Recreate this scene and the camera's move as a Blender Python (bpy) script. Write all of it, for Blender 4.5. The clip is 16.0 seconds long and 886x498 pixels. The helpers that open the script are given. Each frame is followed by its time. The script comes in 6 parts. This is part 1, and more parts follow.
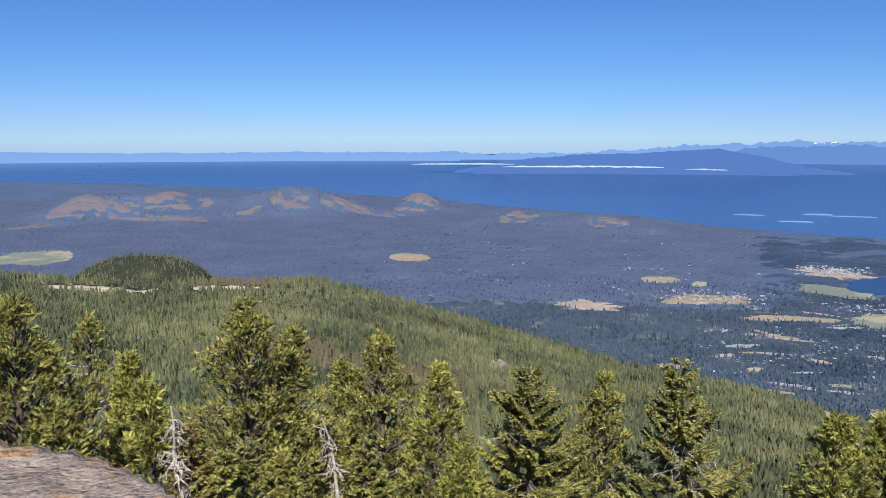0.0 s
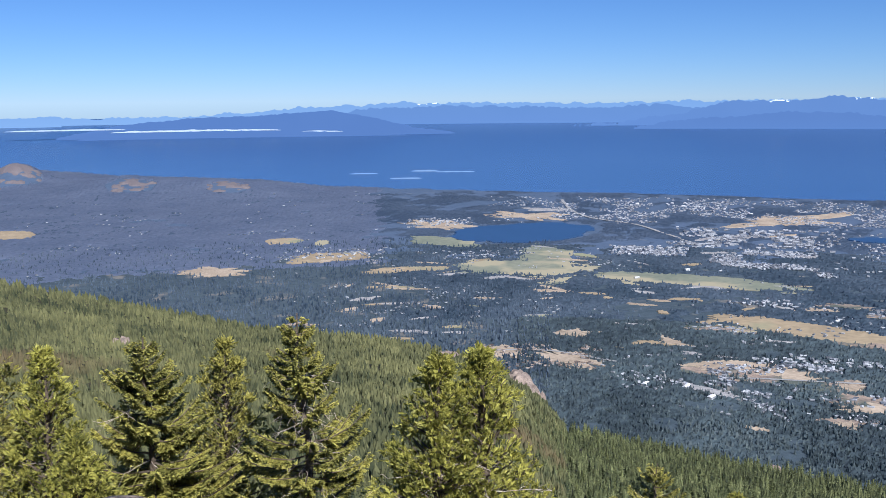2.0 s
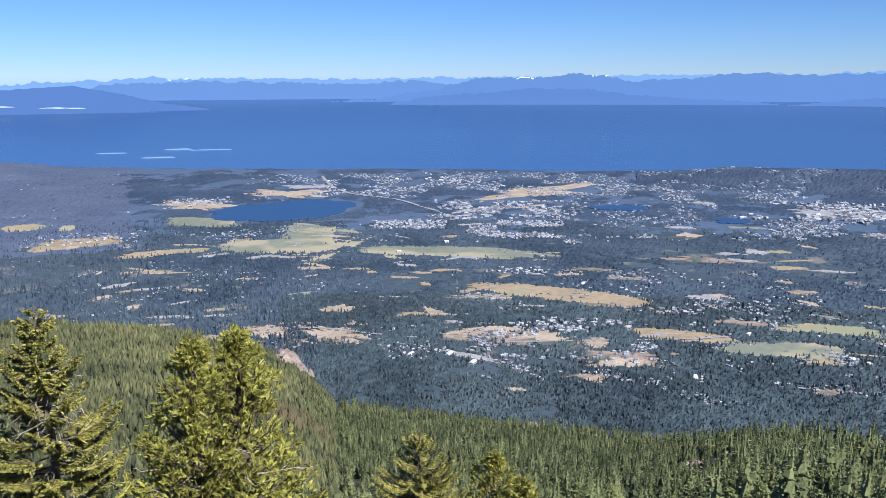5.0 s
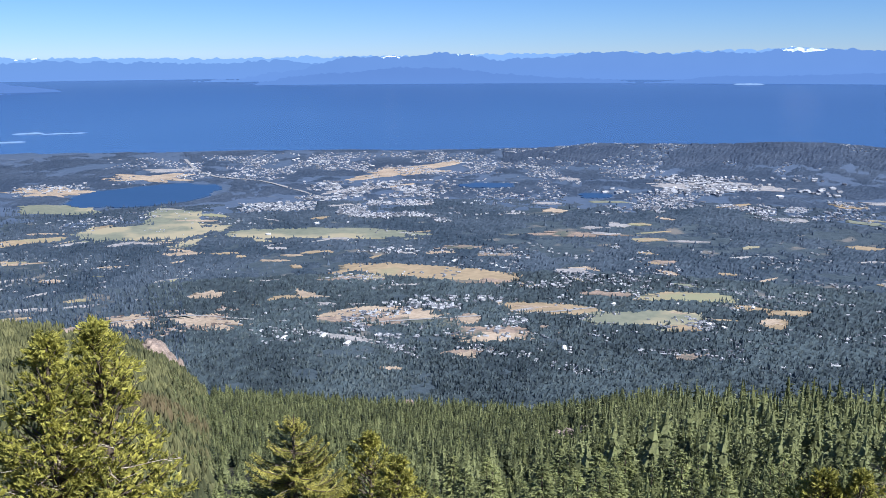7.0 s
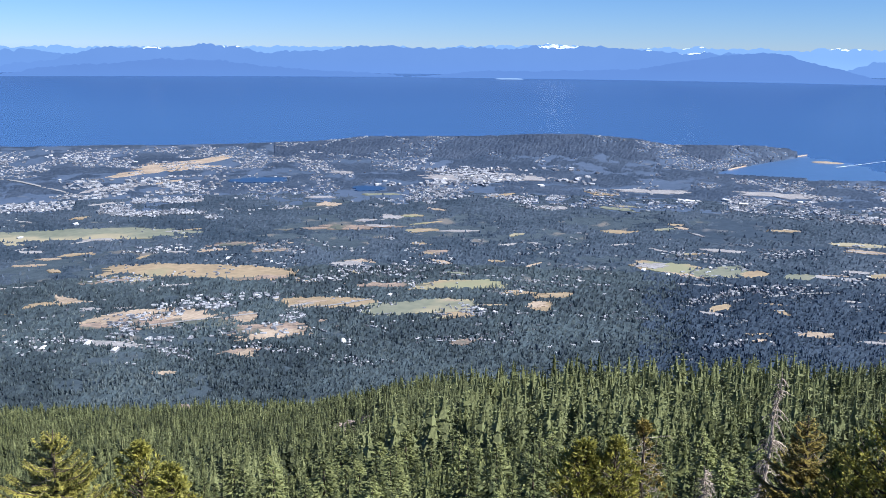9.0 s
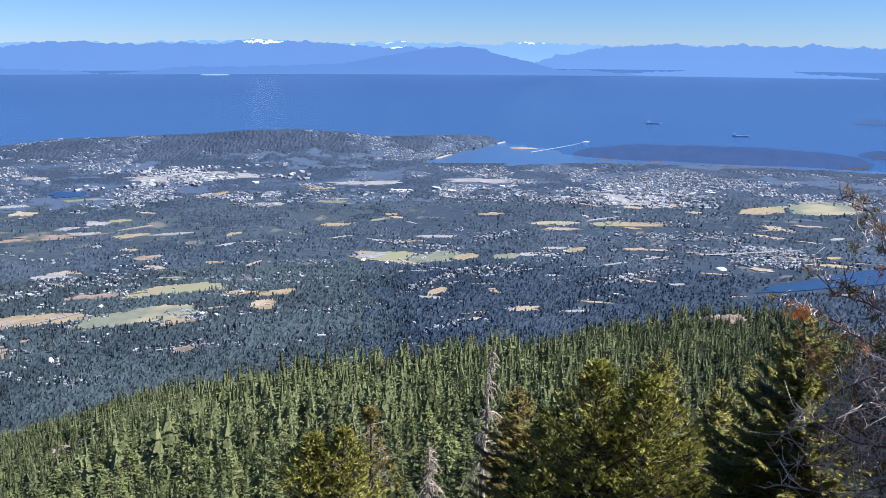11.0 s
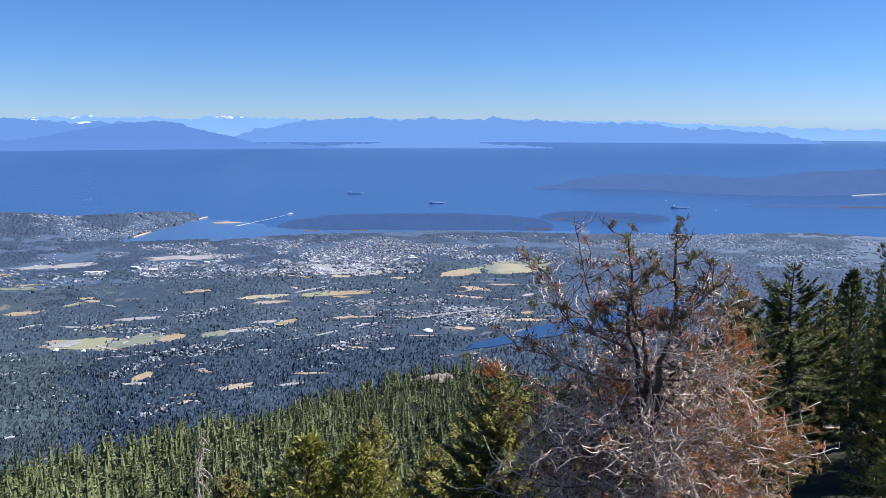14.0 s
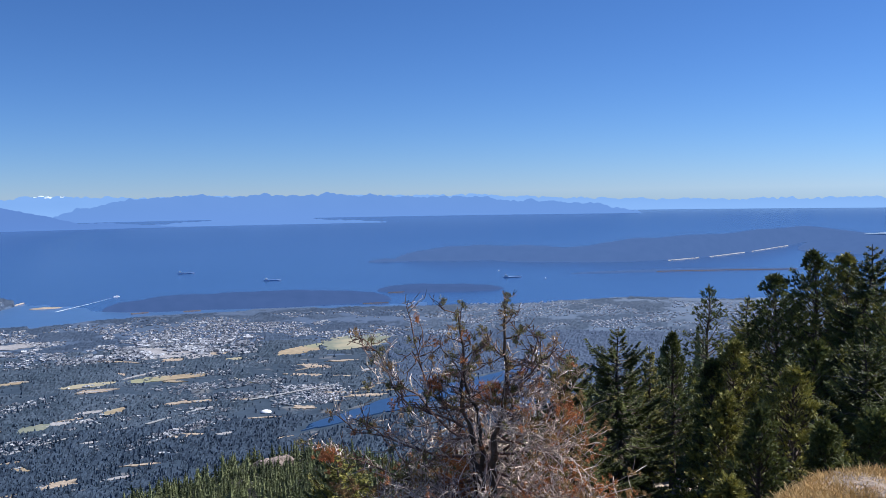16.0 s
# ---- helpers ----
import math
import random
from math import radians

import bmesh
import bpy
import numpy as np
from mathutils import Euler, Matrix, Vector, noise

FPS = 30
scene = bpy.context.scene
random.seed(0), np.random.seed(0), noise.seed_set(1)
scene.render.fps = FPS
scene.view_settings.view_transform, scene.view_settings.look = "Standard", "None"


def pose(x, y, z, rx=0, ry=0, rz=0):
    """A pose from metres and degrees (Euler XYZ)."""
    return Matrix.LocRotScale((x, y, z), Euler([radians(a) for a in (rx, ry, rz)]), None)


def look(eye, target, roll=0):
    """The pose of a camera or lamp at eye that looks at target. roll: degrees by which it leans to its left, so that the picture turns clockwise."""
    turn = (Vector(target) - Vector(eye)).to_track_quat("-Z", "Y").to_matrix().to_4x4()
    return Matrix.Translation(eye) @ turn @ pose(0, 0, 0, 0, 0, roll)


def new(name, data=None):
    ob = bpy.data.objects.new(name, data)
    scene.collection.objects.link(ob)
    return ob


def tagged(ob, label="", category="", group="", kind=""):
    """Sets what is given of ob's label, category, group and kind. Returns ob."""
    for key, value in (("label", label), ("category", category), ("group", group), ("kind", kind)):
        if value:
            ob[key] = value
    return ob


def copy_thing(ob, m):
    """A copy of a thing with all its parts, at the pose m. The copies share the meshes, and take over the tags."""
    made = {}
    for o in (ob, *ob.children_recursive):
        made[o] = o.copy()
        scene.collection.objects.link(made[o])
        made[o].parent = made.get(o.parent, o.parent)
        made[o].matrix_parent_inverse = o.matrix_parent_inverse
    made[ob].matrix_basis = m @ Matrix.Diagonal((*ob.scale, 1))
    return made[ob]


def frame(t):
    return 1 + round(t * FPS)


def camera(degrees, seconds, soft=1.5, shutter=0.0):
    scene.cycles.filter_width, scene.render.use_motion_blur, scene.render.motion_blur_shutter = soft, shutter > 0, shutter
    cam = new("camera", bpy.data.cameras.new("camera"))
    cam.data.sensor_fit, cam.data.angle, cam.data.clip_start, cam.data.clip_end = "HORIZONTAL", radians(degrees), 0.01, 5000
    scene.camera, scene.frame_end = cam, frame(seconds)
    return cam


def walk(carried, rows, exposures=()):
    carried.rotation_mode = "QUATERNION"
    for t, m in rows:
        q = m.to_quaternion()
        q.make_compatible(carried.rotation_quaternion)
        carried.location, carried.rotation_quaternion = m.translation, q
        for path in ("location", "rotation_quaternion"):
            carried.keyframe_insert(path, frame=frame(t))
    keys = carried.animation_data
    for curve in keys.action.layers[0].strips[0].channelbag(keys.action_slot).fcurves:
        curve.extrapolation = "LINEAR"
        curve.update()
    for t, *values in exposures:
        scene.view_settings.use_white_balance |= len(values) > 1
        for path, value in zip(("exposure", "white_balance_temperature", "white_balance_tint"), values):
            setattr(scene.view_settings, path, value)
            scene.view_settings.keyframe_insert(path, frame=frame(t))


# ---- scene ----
# ---------------------------------------------------------------- camera
cam = camera(51.3, 16.0, soft=0.7)
EYE, ARM = 1.6, 0.55          # eye above the summit rock; the phone swings on an arm's length
# seconds, yaw, pitch, roll (degrees), rise (metres)
ROWS = [
    (0.0, -0.00, -6.79, -0.05, 0.000),
    (0.5, -7.52, -7.59, -0.37, 0.000),
    (1.0, -13.81, -8.34, -0.34, 0.000),
    (1.5, -19.03, -8.81, -0.37, 0.000),
    (2.0, -23.26, -9.18, -0.54, 0.000),
    (2.5, -26.72, -9.46, -0.62, 0.000),
    (3.0, -29.49, -9.69, -0.46, 0.000),
    (3.5, -31.91, -9.90, -0.30, 0.000),
    (4.0, -34.14, -10.11, -0.15, 0.000),
    (4.2, -35.09, -10.21, -0.09, 0.000),
    (6.3, -42.64, -11.61, -0.57, 0.000),
    (6.5, -43.60, -11.72, -0.52, 0.000),
    (7.0, -46.22, -12.00, -0.32, 0.000),
    (7.5, -49.12, -12.18, -0.09, 0.000),
    (8.0, -52.36, -12.33, 0.18, 0.000),
    (8.5, -56.15, -12.40, 0.42, 0.000),
    (9.0, -60.40, -12.37, 0.58, 0.000),
    (9.5, -64.94, -12.41, 0.63, 0.000),
    (10.0, -69.64, -12.56, 0.62, 0.000),
    (10.2, -71.55, -12.66, 0.46, 0.000),
    (12.3, -84.90, -10.72, 0.07, 0.000),
    (12.5, -85.61, -10.31, -0.18, 0.000),
    (13.0, -88.08, -9.46, -0.27, 0.010),
    (13.5, -91.82, -8.73, -0.06, 0.025),
    (14.0, -96.27, -8.07, 0.05, 0.050),
    (14.5, -100.35, -7.22, 0.03, 0.100),
    (15.0, -103.45, -6.05, -0.23, 0.125),
    (15.5, -105.41, -4.77, -0.68, 0.145),
    (16.0, -106.45, -3.54, -0.91, 0.160),
]


def eye_at(yaw, rise):
    a = radians(-yaw)
    return ARM * math.sin(a), ARM * math.cos(a), EYE + rise


walk(cam, [(t, pose(*eye_at(yaw, rise), 90 + pitch, 0, yaw) @ pose(0, 0, 0, 0, 0, roll))
           for t, yaw, pitch, roll, rise in ROWS],
     exposures=[(t, stops + 0.1, 5100, 15) for t, stops in ((0.0, 0.45), (2.0, 0.55), (3.5, 0.65), (7.0, 0.75), (9.0, 0.8), (12.5, 0.9), (14.5, 0.75), (16.0, 0.6))])

# ---------------------------------------------------------------- world and sun
SUN_AZ, SUN_EL = 178.0, 43.0
world = bpy.data.worlds.new("world")
scene.world = world
world.use_nodes = True
wn = world.node_tree
sky = wn.nodes.new("ShaderNodeTexSky")
sky.sky_type = "NISHITA"
sky.sun_disc = False
sky.sun_elevation, sky.sun_rotation = radians(SUN_EL), radians(SUN_AZ)
sky.altitude, sky.air_density, sky.dust_density, sky.ozone_density = 1500, 0.86, 0.0, 7.5
bg = wn.nodes["Background"]
bg.inputs["Strength"].default_value = 0.05
wn.links.new(sky.outputs[0], bg.inputs[0])

sun = new("sun", bpy.data.lights.new("sun", "SUN"))
sun.data.energy, sun.data.angle, sun.data.color = 5.0, radians(0.53), (1.0, 0.86, 0.64)
sun.matrix_world = look((0, 0, 300), (-math.sin(radians(SUN_AZ)) * math.cos(radians(SUN_EL)) * 100,
                                      -math.cos(radians(SUN_AZ)) * math.cos(radians(SUN_EL)) * 100,
                                      300 - math.sin(radians(SUN_EL)) * 100))


# ---------------------------------------------------------------- materials
def material(name, dark, light, scale=5.0, rough=0.85, bump=0.0, bump_scale=40.0, island=0.0, objects=0.0,
             fine=8.0, sharp=0.3, third=None, third_scale=1.0, third_amount=0.5, spec=0.3, bump_dist=0.02, translucent=0.0):
    """Two colours mixed by noise at two scales, a third one in patches, relief, and a shift by piece."""
    m = bpy.data.materials.new(name)
    m.use_nodes = True
    nt = m.node_tree
    nodes, link = nt.nodes, nt.links.new
    b = nodes["Principled BSDF"]
    geo = nodes.new("ShaderNodeNewGeometry")
    n1, n2 = nodes.new("ShaderNodeTexNoise"), nodes.new("ShaderNodeTexNoise")
    for n, s, d in ((n1, scale, 5), (n2, scale * fine, 3)):
        n.inputs["Scale"].default_value, n.inputs["Detail"].default_value = s, d
        link(geo.outputs["Position"], n.inputs["Vector"])
    add = nodes.new("ShaderNodeMath")
    add.operation = "ADD"
    link(n1.outputs["Fac"], add.inputs[0])
    link(n2.outputs["Fac"], add.inputs[1])
    fac = nodes.new("ShaderNodeMapRange")
    fac.inputs["From Min"].default_value, fac.inputs["From Max"].default_value = 1 - sharp, 1 + sharp
    link(add.outputs[0], fac.inputs["Value"])
    value = fac.outputs[0]
    for amount, out in ((island, "Random Per Island"), (objects, "Random")):
        if amount:
            src = geo if out == "Random Per Island" else nodes.new("ShaderNodeObjectInfo")
            sh = nodes.new("ShaderNodeMapRange")
            sh.inputs["To Min"].default_value, sh.inputs["To Max"].default_value = -amount, amount
            link(src.outputs[out], sh.inputs["Value"])
            a2 = nodes.new("ShaderNodeMath")
            a2.operation, a2.use_clamp = "ADD", True
            link(value, a2.inputs[0])
            link(sh.outputs[0], a2.inputs[1])
            value = a2.outputs[0]
    mix = nodes.new("ShaderNodeMix")
    mix.data_type = "RGBA"
    mix.inputs["A"].default_value, mix.inputs["B"].default_value = (*dark, 1), (*light, 1)
    link(value, mix.inputs["Factor"])
    colour = mix.outputs["Result"]
    if third:
        n3 = nodes.new("ShaderNodeTexNoise")
        n3.inputs["Scale"].default_value, n3.inputs["Detail"].default_value = third_scale, 6
        link(geo.outputs["Position"], n3.inputs["Vector"])
        f3 = nodes.new("ShaderNodeMapRange")
        f3.inputs["From Min"].default_value, f3.inputs["From Max"].default_value = 1 - third_amount, 1.08 - third_amount
        link(n3.outputs["Fac"], f3.inputs["Value"])
        m3 = nodes.new("ShaderNodeMix")
        m3.data_type = "RGBA"
        m3.inputs["B"].default_value = (*third, 1)
        link(f3.outputs[0], m3.inputs["Factor"])
        link(colour, m3.inputs["A"])
        colour = m3.outputs["Result"]
    link(colour, b.inputs["Base Color"])
    b.inputs["Roughness"].default_value = rough
    b.inputs["Specular IOR Level"].default_value = spec
    if bump:
        nb = nodes.new("ShaderNodeTexNoise")
        nb.inputs["Scale"].default_value, nb.inputs["Detail"].default_value = bump_scale, 6
        link(geo.outputs["Position"], nb.inputs["Vector"])
        bm = nodes.new("ShaderNodeBump")
        bm.inputs["Strength"].default_value, bm.inputs["Distance"].default_value = bump, bump_dist
        link(nb.outputs["Fac"], bm.inputs["Height"])
        link(bm.outputs[0], b.inputs["Normal"])
    if translucent:
        tr = nodes.new("ShaderNodeBsdfTranslucent")
        link(colour, tr.inputs["Color"])
        ms = nodes.new("ShaderNodeMixShader")
        ms.inputs[0].default_value = translucent
        link(b.outputs[0], ms.inputs[1])
        link(tr.outputs[0], ms.inputs[2])
        link(ms.outputs[0], nodes["Material Output"].inputs["Surface"])
    return m


PINE = material("pine_needles", (0.069, 0.079, 0.017), (0.499, 0.476, 0.092), 2.2, 0.55, island=0.14, translucent=0.2, sharp=0.28)
PINE_DARK = material("pine_needles_dark", (0.063, 0.069, 0.016), (0.450, 0.414, 0.090), 2.2, 0.55, island=0.14, translucent=0.15, sharp=0.28)
FIR = material("fir_needles", (0.064, 0.072, 0.017), (0.483, 0.449, 0.099), 2.2, 0.55, island=0.14, translucent=0.08, sharp=0.28)
YELLOWING = material("yellowing_needles", (0.13, 0.11, 0.025), (0.42, 0.34, 0.085), 2.4, 0.7, island=0.2, translucent=0.15)
OLIVE = material("fading_olive_needles", (0.053, 0.053, 0.018), (0.315, 0.263, 0.088), 3.0, 0.7, island=0.3, translucent=0.1)
RUST = material("rust_needles", (0.22, 0.085, 0.03), (0.66, 0.3, 0.12), 3.0, 0.8, island=0.35, translucent=0.25)
BROWN = material("brown_needles", (0.18, 0.12, 0.05), (0.5, 0.33, 0.14), 3.0, 0.8, island=0.35, translucent=0.25)
BARK = material("bark", (0.048, 0.036, 0.026), (0.160, 0.128, 0.096), 6.0, 0.9, bump=0.6, bump_scale=30)
BARK_RED = material("reddish_bark", (0.07, 0.046, 0.036), (0.28, 0.18, 0.135), 6.0, 0.9, bump=0.6, bump_scale=30)
TWIG = material("bleached_twigs", (0.312, 0.255, 0.215), (0.894, 0.775, 0.660), 4.0, 0.8, island=0.35)
# darker pine copy for the grove, whose shade is put into the needles
PINE_SHADED = material("shaded_pine_needles", (0.024, 0.033, 0.010), (0.210, 0.229, 0.061), 2.0, 0.55, island=0.14, translucent=0.25, sharp=0.3)
DEADWOOD = material("grey_deadwood", (0.21, 0.175, 0.145), (0.54, 0.47, 0.39), 5.0, 0.85, island=0.25)
# light green copy of CONIFER, brightened against the crowns' own shading
BRIGHT_FIR = material("brightened_fir_needles", (0.037, 0.050, 0.021), (0.317, 0.345, 0.131), 0.4, 0.7, island=0.1, objects=0.3, fine=8, translucent=0.2)
# one conifer foliage in plain, shaded and sunlit colours, the light painted in
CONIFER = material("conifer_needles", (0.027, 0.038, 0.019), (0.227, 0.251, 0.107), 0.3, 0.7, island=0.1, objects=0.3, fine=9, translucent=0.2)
SHADE_CONIFER = material("shaded_conifer_needles", (0.019, 0.029, 0.016), (0.156, 0.174, 0.072), 0.1, 0.7, island=0.1, fine=9, translucent=0.1)
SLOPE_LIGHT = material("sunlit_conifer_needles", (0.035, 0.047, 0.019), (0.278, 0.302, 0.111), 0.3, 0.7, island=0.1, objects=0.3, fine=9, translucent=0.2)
HILL_WOOD = material("hill_conifers", (0.029, 0.039, 0.020), (0.189, 0.190, 0.080), 0.02, 0.8, island=0.16, fine=10, translucent=0.08,
                     third=(0.135, 0.108, 0.056), third_scale=0.013, third_amount=0.44)
KNOLL_WOOD = material("knoll_conifers", (0.045, 0.055, 0.036), (0.2, 0.2, 0.105), 0.02, 0.8, island=0.16, fine=10, translucent=0.08,
                     third=(0.135, 0.108, 0.056), third_scale=0.013, third_amount=0.44)
# valley woods carry haze in their base colours, bluer and paler further off
VALLEY_WOOD = material("hazed_valley_conifers", (0.043, 0.069, 0.108), (0.114, 0.151, 0.204), 0.012, 0.85, island=0.25, fine=12, sharp=0.2, translucent=0.3)
NEAR_VALLEY = material("hazed_near_conifers", (0.058, 0.085, 0.104), (0.179, 0.225, 0.242), 0.012, 0.85, island=0.25, fine=12, sharp=0.2, translucent=0.45)
# sunward copies of woods and floor: the stronger haze there is painted in
SUNWARD_NEAR = material("sunward_near_hazed", (0.042, 0.071, 0.118), (0.126, 0.174, 0.235), 0.012, 0.85, island=0.25, fine=12, sharp=0.2, translucent=0.45)
# dark copy of SUNWARD_NEAR, shade between its crowns put into the colour
SUNWARD_CANOPY = material("sunward_shaded_canopy", (0.015, 0.028, 0.051), (0.039, 0.059, 0.092), 0.012, 0.9, fine=12, sharp=0.2)
SUNWARD_FAR = material("sunward_far_hazed_floor", (0.09, 0.126, 0.19), (0.125, 0.165, 0.235), 0.008, 0.95, fine=14, third=(0.165, 0.19, 0.24), third_scale=0.03, third_amount=0.38)
SUNWARD_MID = material("sunward_hazed_canopy", (0.031, 0.051, 0.096), (0.054, 0.078, 0.130), 0.012, 0.9, fine=12, sharp=0.2)
SUNWARD_FLOOR = material("sunward_hazed_floor", (0.025, 0.043, 0.070), (0.049, 0.073, 0.109), 0.008, 0.95, fine=14, third=(0.15, 0.155, 0.165), third_scale=0.03, third_amount=0.42)
# dark copies of the valley conifers: shade in the gaps is coloured in
NEAR_CANOPY = material("near_valley_shaded_canopy", (0.024, 0.036, 0.047), (0.058, 0.082, 0.097), 0.012, 0.9, fine=12, sharp=0.2)
VALLEY_CANOPY = material("valley_shaded_canopy", (0.022, 0.038, 0.060), (0.057, 0.079, 0.112), 0.012, 0.9, fine=12, sharp=0.2)
FAR_WOOD = material("hazed_far_conifers", (0.076, 0.113, 0.186), (0.127, 0.173, 0.259), 0.012, 0.85, island=0.3, fine=12, sharp=0.17, translucent=0.5)
HILL_ABOVE_TOWN = material("hazed_town_hill", (0.046, 0.07, 0.122), (0.084, 0.114, 0.176), 0.02, 0.85, fine=12, sharp=0.2, translucent=0.3)
SUNWARD_WOOD = material("sunward_hazed_conifers", (0.1, 0.142, 0.215), (0.15, 0.195, 0.275), 0.012, 0.85, island=0.3, fine=12, sharp=0.17, translucent=0.5)
ROCK = material("summit_rock", (0.13, 0.1, 0.078), (0.43, 0.345, 0.265), 5.0, 0.9, bump=1.0, bump_scale=16, bump_dist=0.06,
                third=(0.42, 0.24, 0.09), third_scale=2.2, third_amount=0.46)
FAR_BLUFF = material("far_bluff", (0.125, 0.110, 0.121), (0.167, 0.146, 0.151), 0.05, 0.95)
BLUFF = material("bare_bluff", (0.14, 0.112, 0.098), (0.34, 0.275, 0.23), 0.2, 0.9, bump=0.8, bump_scale=0.8, bump_dist=0.6)
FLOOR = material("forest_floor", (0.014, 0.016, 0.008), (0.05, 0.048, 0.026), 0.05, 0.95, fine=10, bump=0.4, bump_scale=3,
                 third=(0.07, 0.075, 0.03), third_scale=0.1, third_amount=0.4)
# valley floors blued by painted haze, the far one more
FAR_VALLEY = material("hazed_far_floor", (0.059, 0.091, 0.151), (0.085, 0.120, 0.195), 0.008, 0.95, fine=14, third=(0.11, 0.135, 0.18), third_scale=0.03, third_amount=0.36)
VALLEY = material("hazed_valley_floor", (0.034, 0.052, 0.07), (0.068, 0.094, 0.118), 0.008, 0.95, fine=14, bump=0.6, bump_scale=0.25, bump_dist=1.5,
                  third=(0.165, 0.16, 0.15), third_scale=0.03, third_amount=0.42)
DRY_FIELD = material("dry_field", (0.247, 0.197, 0.127), (0.380, 0.307, 0.200), 0.02, 0.95, fine=8, third=(0.26, 0.265, 0.165), third_scale=0.012, third_amount=0.45)
GREEN_FIELD = material("green_field", (0.15, 0.172, 0.13), (0.225, 0.235, 0.178), 0.02, 0.95, fine=8, third=(0.34, 0.31, 0.21), third_scale=0.014, third_amount=0.52)
BARE_EARTH = material("bare_earth", (0.26, 0.21, 0.155), (0.46, 0.38, 0.29), 0.05, 0.95, fine=8)
DRY_EARTH = material("reddish_earth", (0.16, 0.135, 0.115), (0.36, 0.28, 0.225), 0.06, 0.95, fine=8, third=(0.1, 0.115, 0.1), third_scale=0.04, third_amount=0.5)
GRAVEL = material("pale_gravel", (0.22, 0.215, 0.22), (0.38, 0.375, 0.38), 0.06, 0.95, fine=8)
DRY_GRASS = material("dry_grass", (0.34, 0.225, 0.085), (0.62, 0.45, 0.2), 2.0, 0.9, island=0.4, translucent=0.2)
SEA = material("sea_water", (0.032, 0.076, 0.2), (0.04, 0.09, 0.224), 0.002, 0.24, fine=20, bump=0.02, bump_scale=0.3, bump_dist=0.3, spec=0.5)
BAY = material("bay_water", (0.062, 0.125, 0.262), (0.078, 0.148, 0.3), 0.006, 0.3, fine=12, bump=0.12, bump_scale=0.3, bump_dist=0.3, spec=0.5)
LAKE = material("lake_water", (0.025, 0.058, 0.135), (0.032, 0.07, 0.16), 0.01, 0.35, fine=20, bump=0.15, bump_scale=0.6, bump_dist=0.1, spec=0.3)


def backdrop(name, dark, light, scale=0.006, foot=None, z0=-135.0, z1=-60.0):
    """Air-lit distance: mountains and islands given emission, the blue haze of the air between painted in, thicker and
    paler towards the foot.
    """
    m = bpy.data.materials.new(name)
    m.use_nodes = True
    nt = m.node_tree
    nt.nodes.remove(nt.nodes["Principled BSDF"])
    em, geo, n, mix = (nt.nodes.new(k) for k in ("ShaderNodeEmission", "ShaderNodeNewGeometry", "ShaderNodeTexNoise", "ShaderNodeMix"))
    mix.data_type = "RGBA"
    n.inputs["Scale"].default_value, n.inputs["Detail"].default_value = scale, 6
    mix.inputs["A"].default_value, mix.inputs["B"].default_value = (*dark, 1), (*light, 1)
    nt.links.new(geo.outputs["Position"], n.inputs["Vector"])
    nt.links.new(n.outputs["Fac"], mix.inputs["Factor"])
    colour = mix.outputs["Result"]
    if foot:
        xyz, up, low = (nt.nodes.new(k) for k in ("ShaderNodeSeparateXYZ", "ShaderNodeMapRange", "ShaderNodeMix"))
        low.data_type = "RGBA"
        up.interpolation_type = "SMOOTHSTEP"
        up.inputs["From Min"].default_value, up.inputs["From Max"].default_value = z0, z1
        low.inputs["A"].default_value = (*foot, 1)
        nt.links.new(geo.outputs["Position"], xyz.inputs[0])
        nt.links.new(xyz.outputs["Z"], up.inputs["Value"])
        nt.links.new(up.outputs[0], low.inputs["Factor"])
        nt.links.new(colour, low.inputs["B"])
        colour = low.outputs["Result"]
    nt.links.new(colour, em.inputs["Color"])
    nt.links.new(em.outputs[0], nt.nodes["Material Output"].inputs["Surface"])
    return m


# mountain colours are emitted haze, paler for each farther range
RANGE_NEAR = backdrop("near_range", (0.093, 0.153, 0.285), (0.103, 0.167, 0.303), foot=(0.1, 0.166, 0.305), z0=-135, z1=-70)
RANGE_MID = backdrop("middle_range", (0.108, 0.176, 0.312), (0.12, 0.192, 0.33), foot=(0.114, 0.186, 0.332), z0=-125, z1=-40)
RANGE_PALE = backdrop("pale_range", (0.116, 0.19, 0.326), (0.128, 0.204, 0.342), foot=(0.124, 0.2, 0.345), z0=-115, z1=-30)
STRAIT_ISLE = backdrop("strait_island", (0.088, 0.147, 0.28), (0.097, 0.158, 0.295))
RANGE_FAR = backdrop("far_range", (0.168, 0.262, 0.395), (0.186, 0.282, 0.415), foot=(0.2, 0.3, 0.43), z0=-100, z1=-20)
# snow tinted blue, the haze before it put into its colour
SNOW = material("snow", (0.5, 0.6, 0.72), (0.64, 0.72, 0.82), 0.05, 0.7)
# islands, quarry and islets emit haze blue instead of lit wood or rock
ISLAND_GLOW = backdrop("island_haze_glow", (0.044, 0.072, 0.138), (0.06, 0.09, 0.168), 0.05)
PALE_GLOW = backdrop("pale_shore_glow", (0.21, 0.29, 0.4), (0.26, 0.34, 0.44), 0.05)
HAZY_ISLAND = backdrop("hazy_island_glow", (0.06, 0.096, 0.174), (0.074, 0.112, 0.196), 0.04)
CLOUD = material("low_cloud", (0.29, 0.37, 0.47), (0.4, 0.47, 0.57), 0.02, 1.0, spec=0.0)
WALLS = material("house_walls", (0.12, 0.135, 0.165), (0.5, 0.515, 0.54), 0.05, 0.8, island=0.5)
ROOFS = material("house_roofs", (0.08, 0.09, 0.115), (0.4, 0.42, 0.46), 0.05, 0.8, island=0.6)
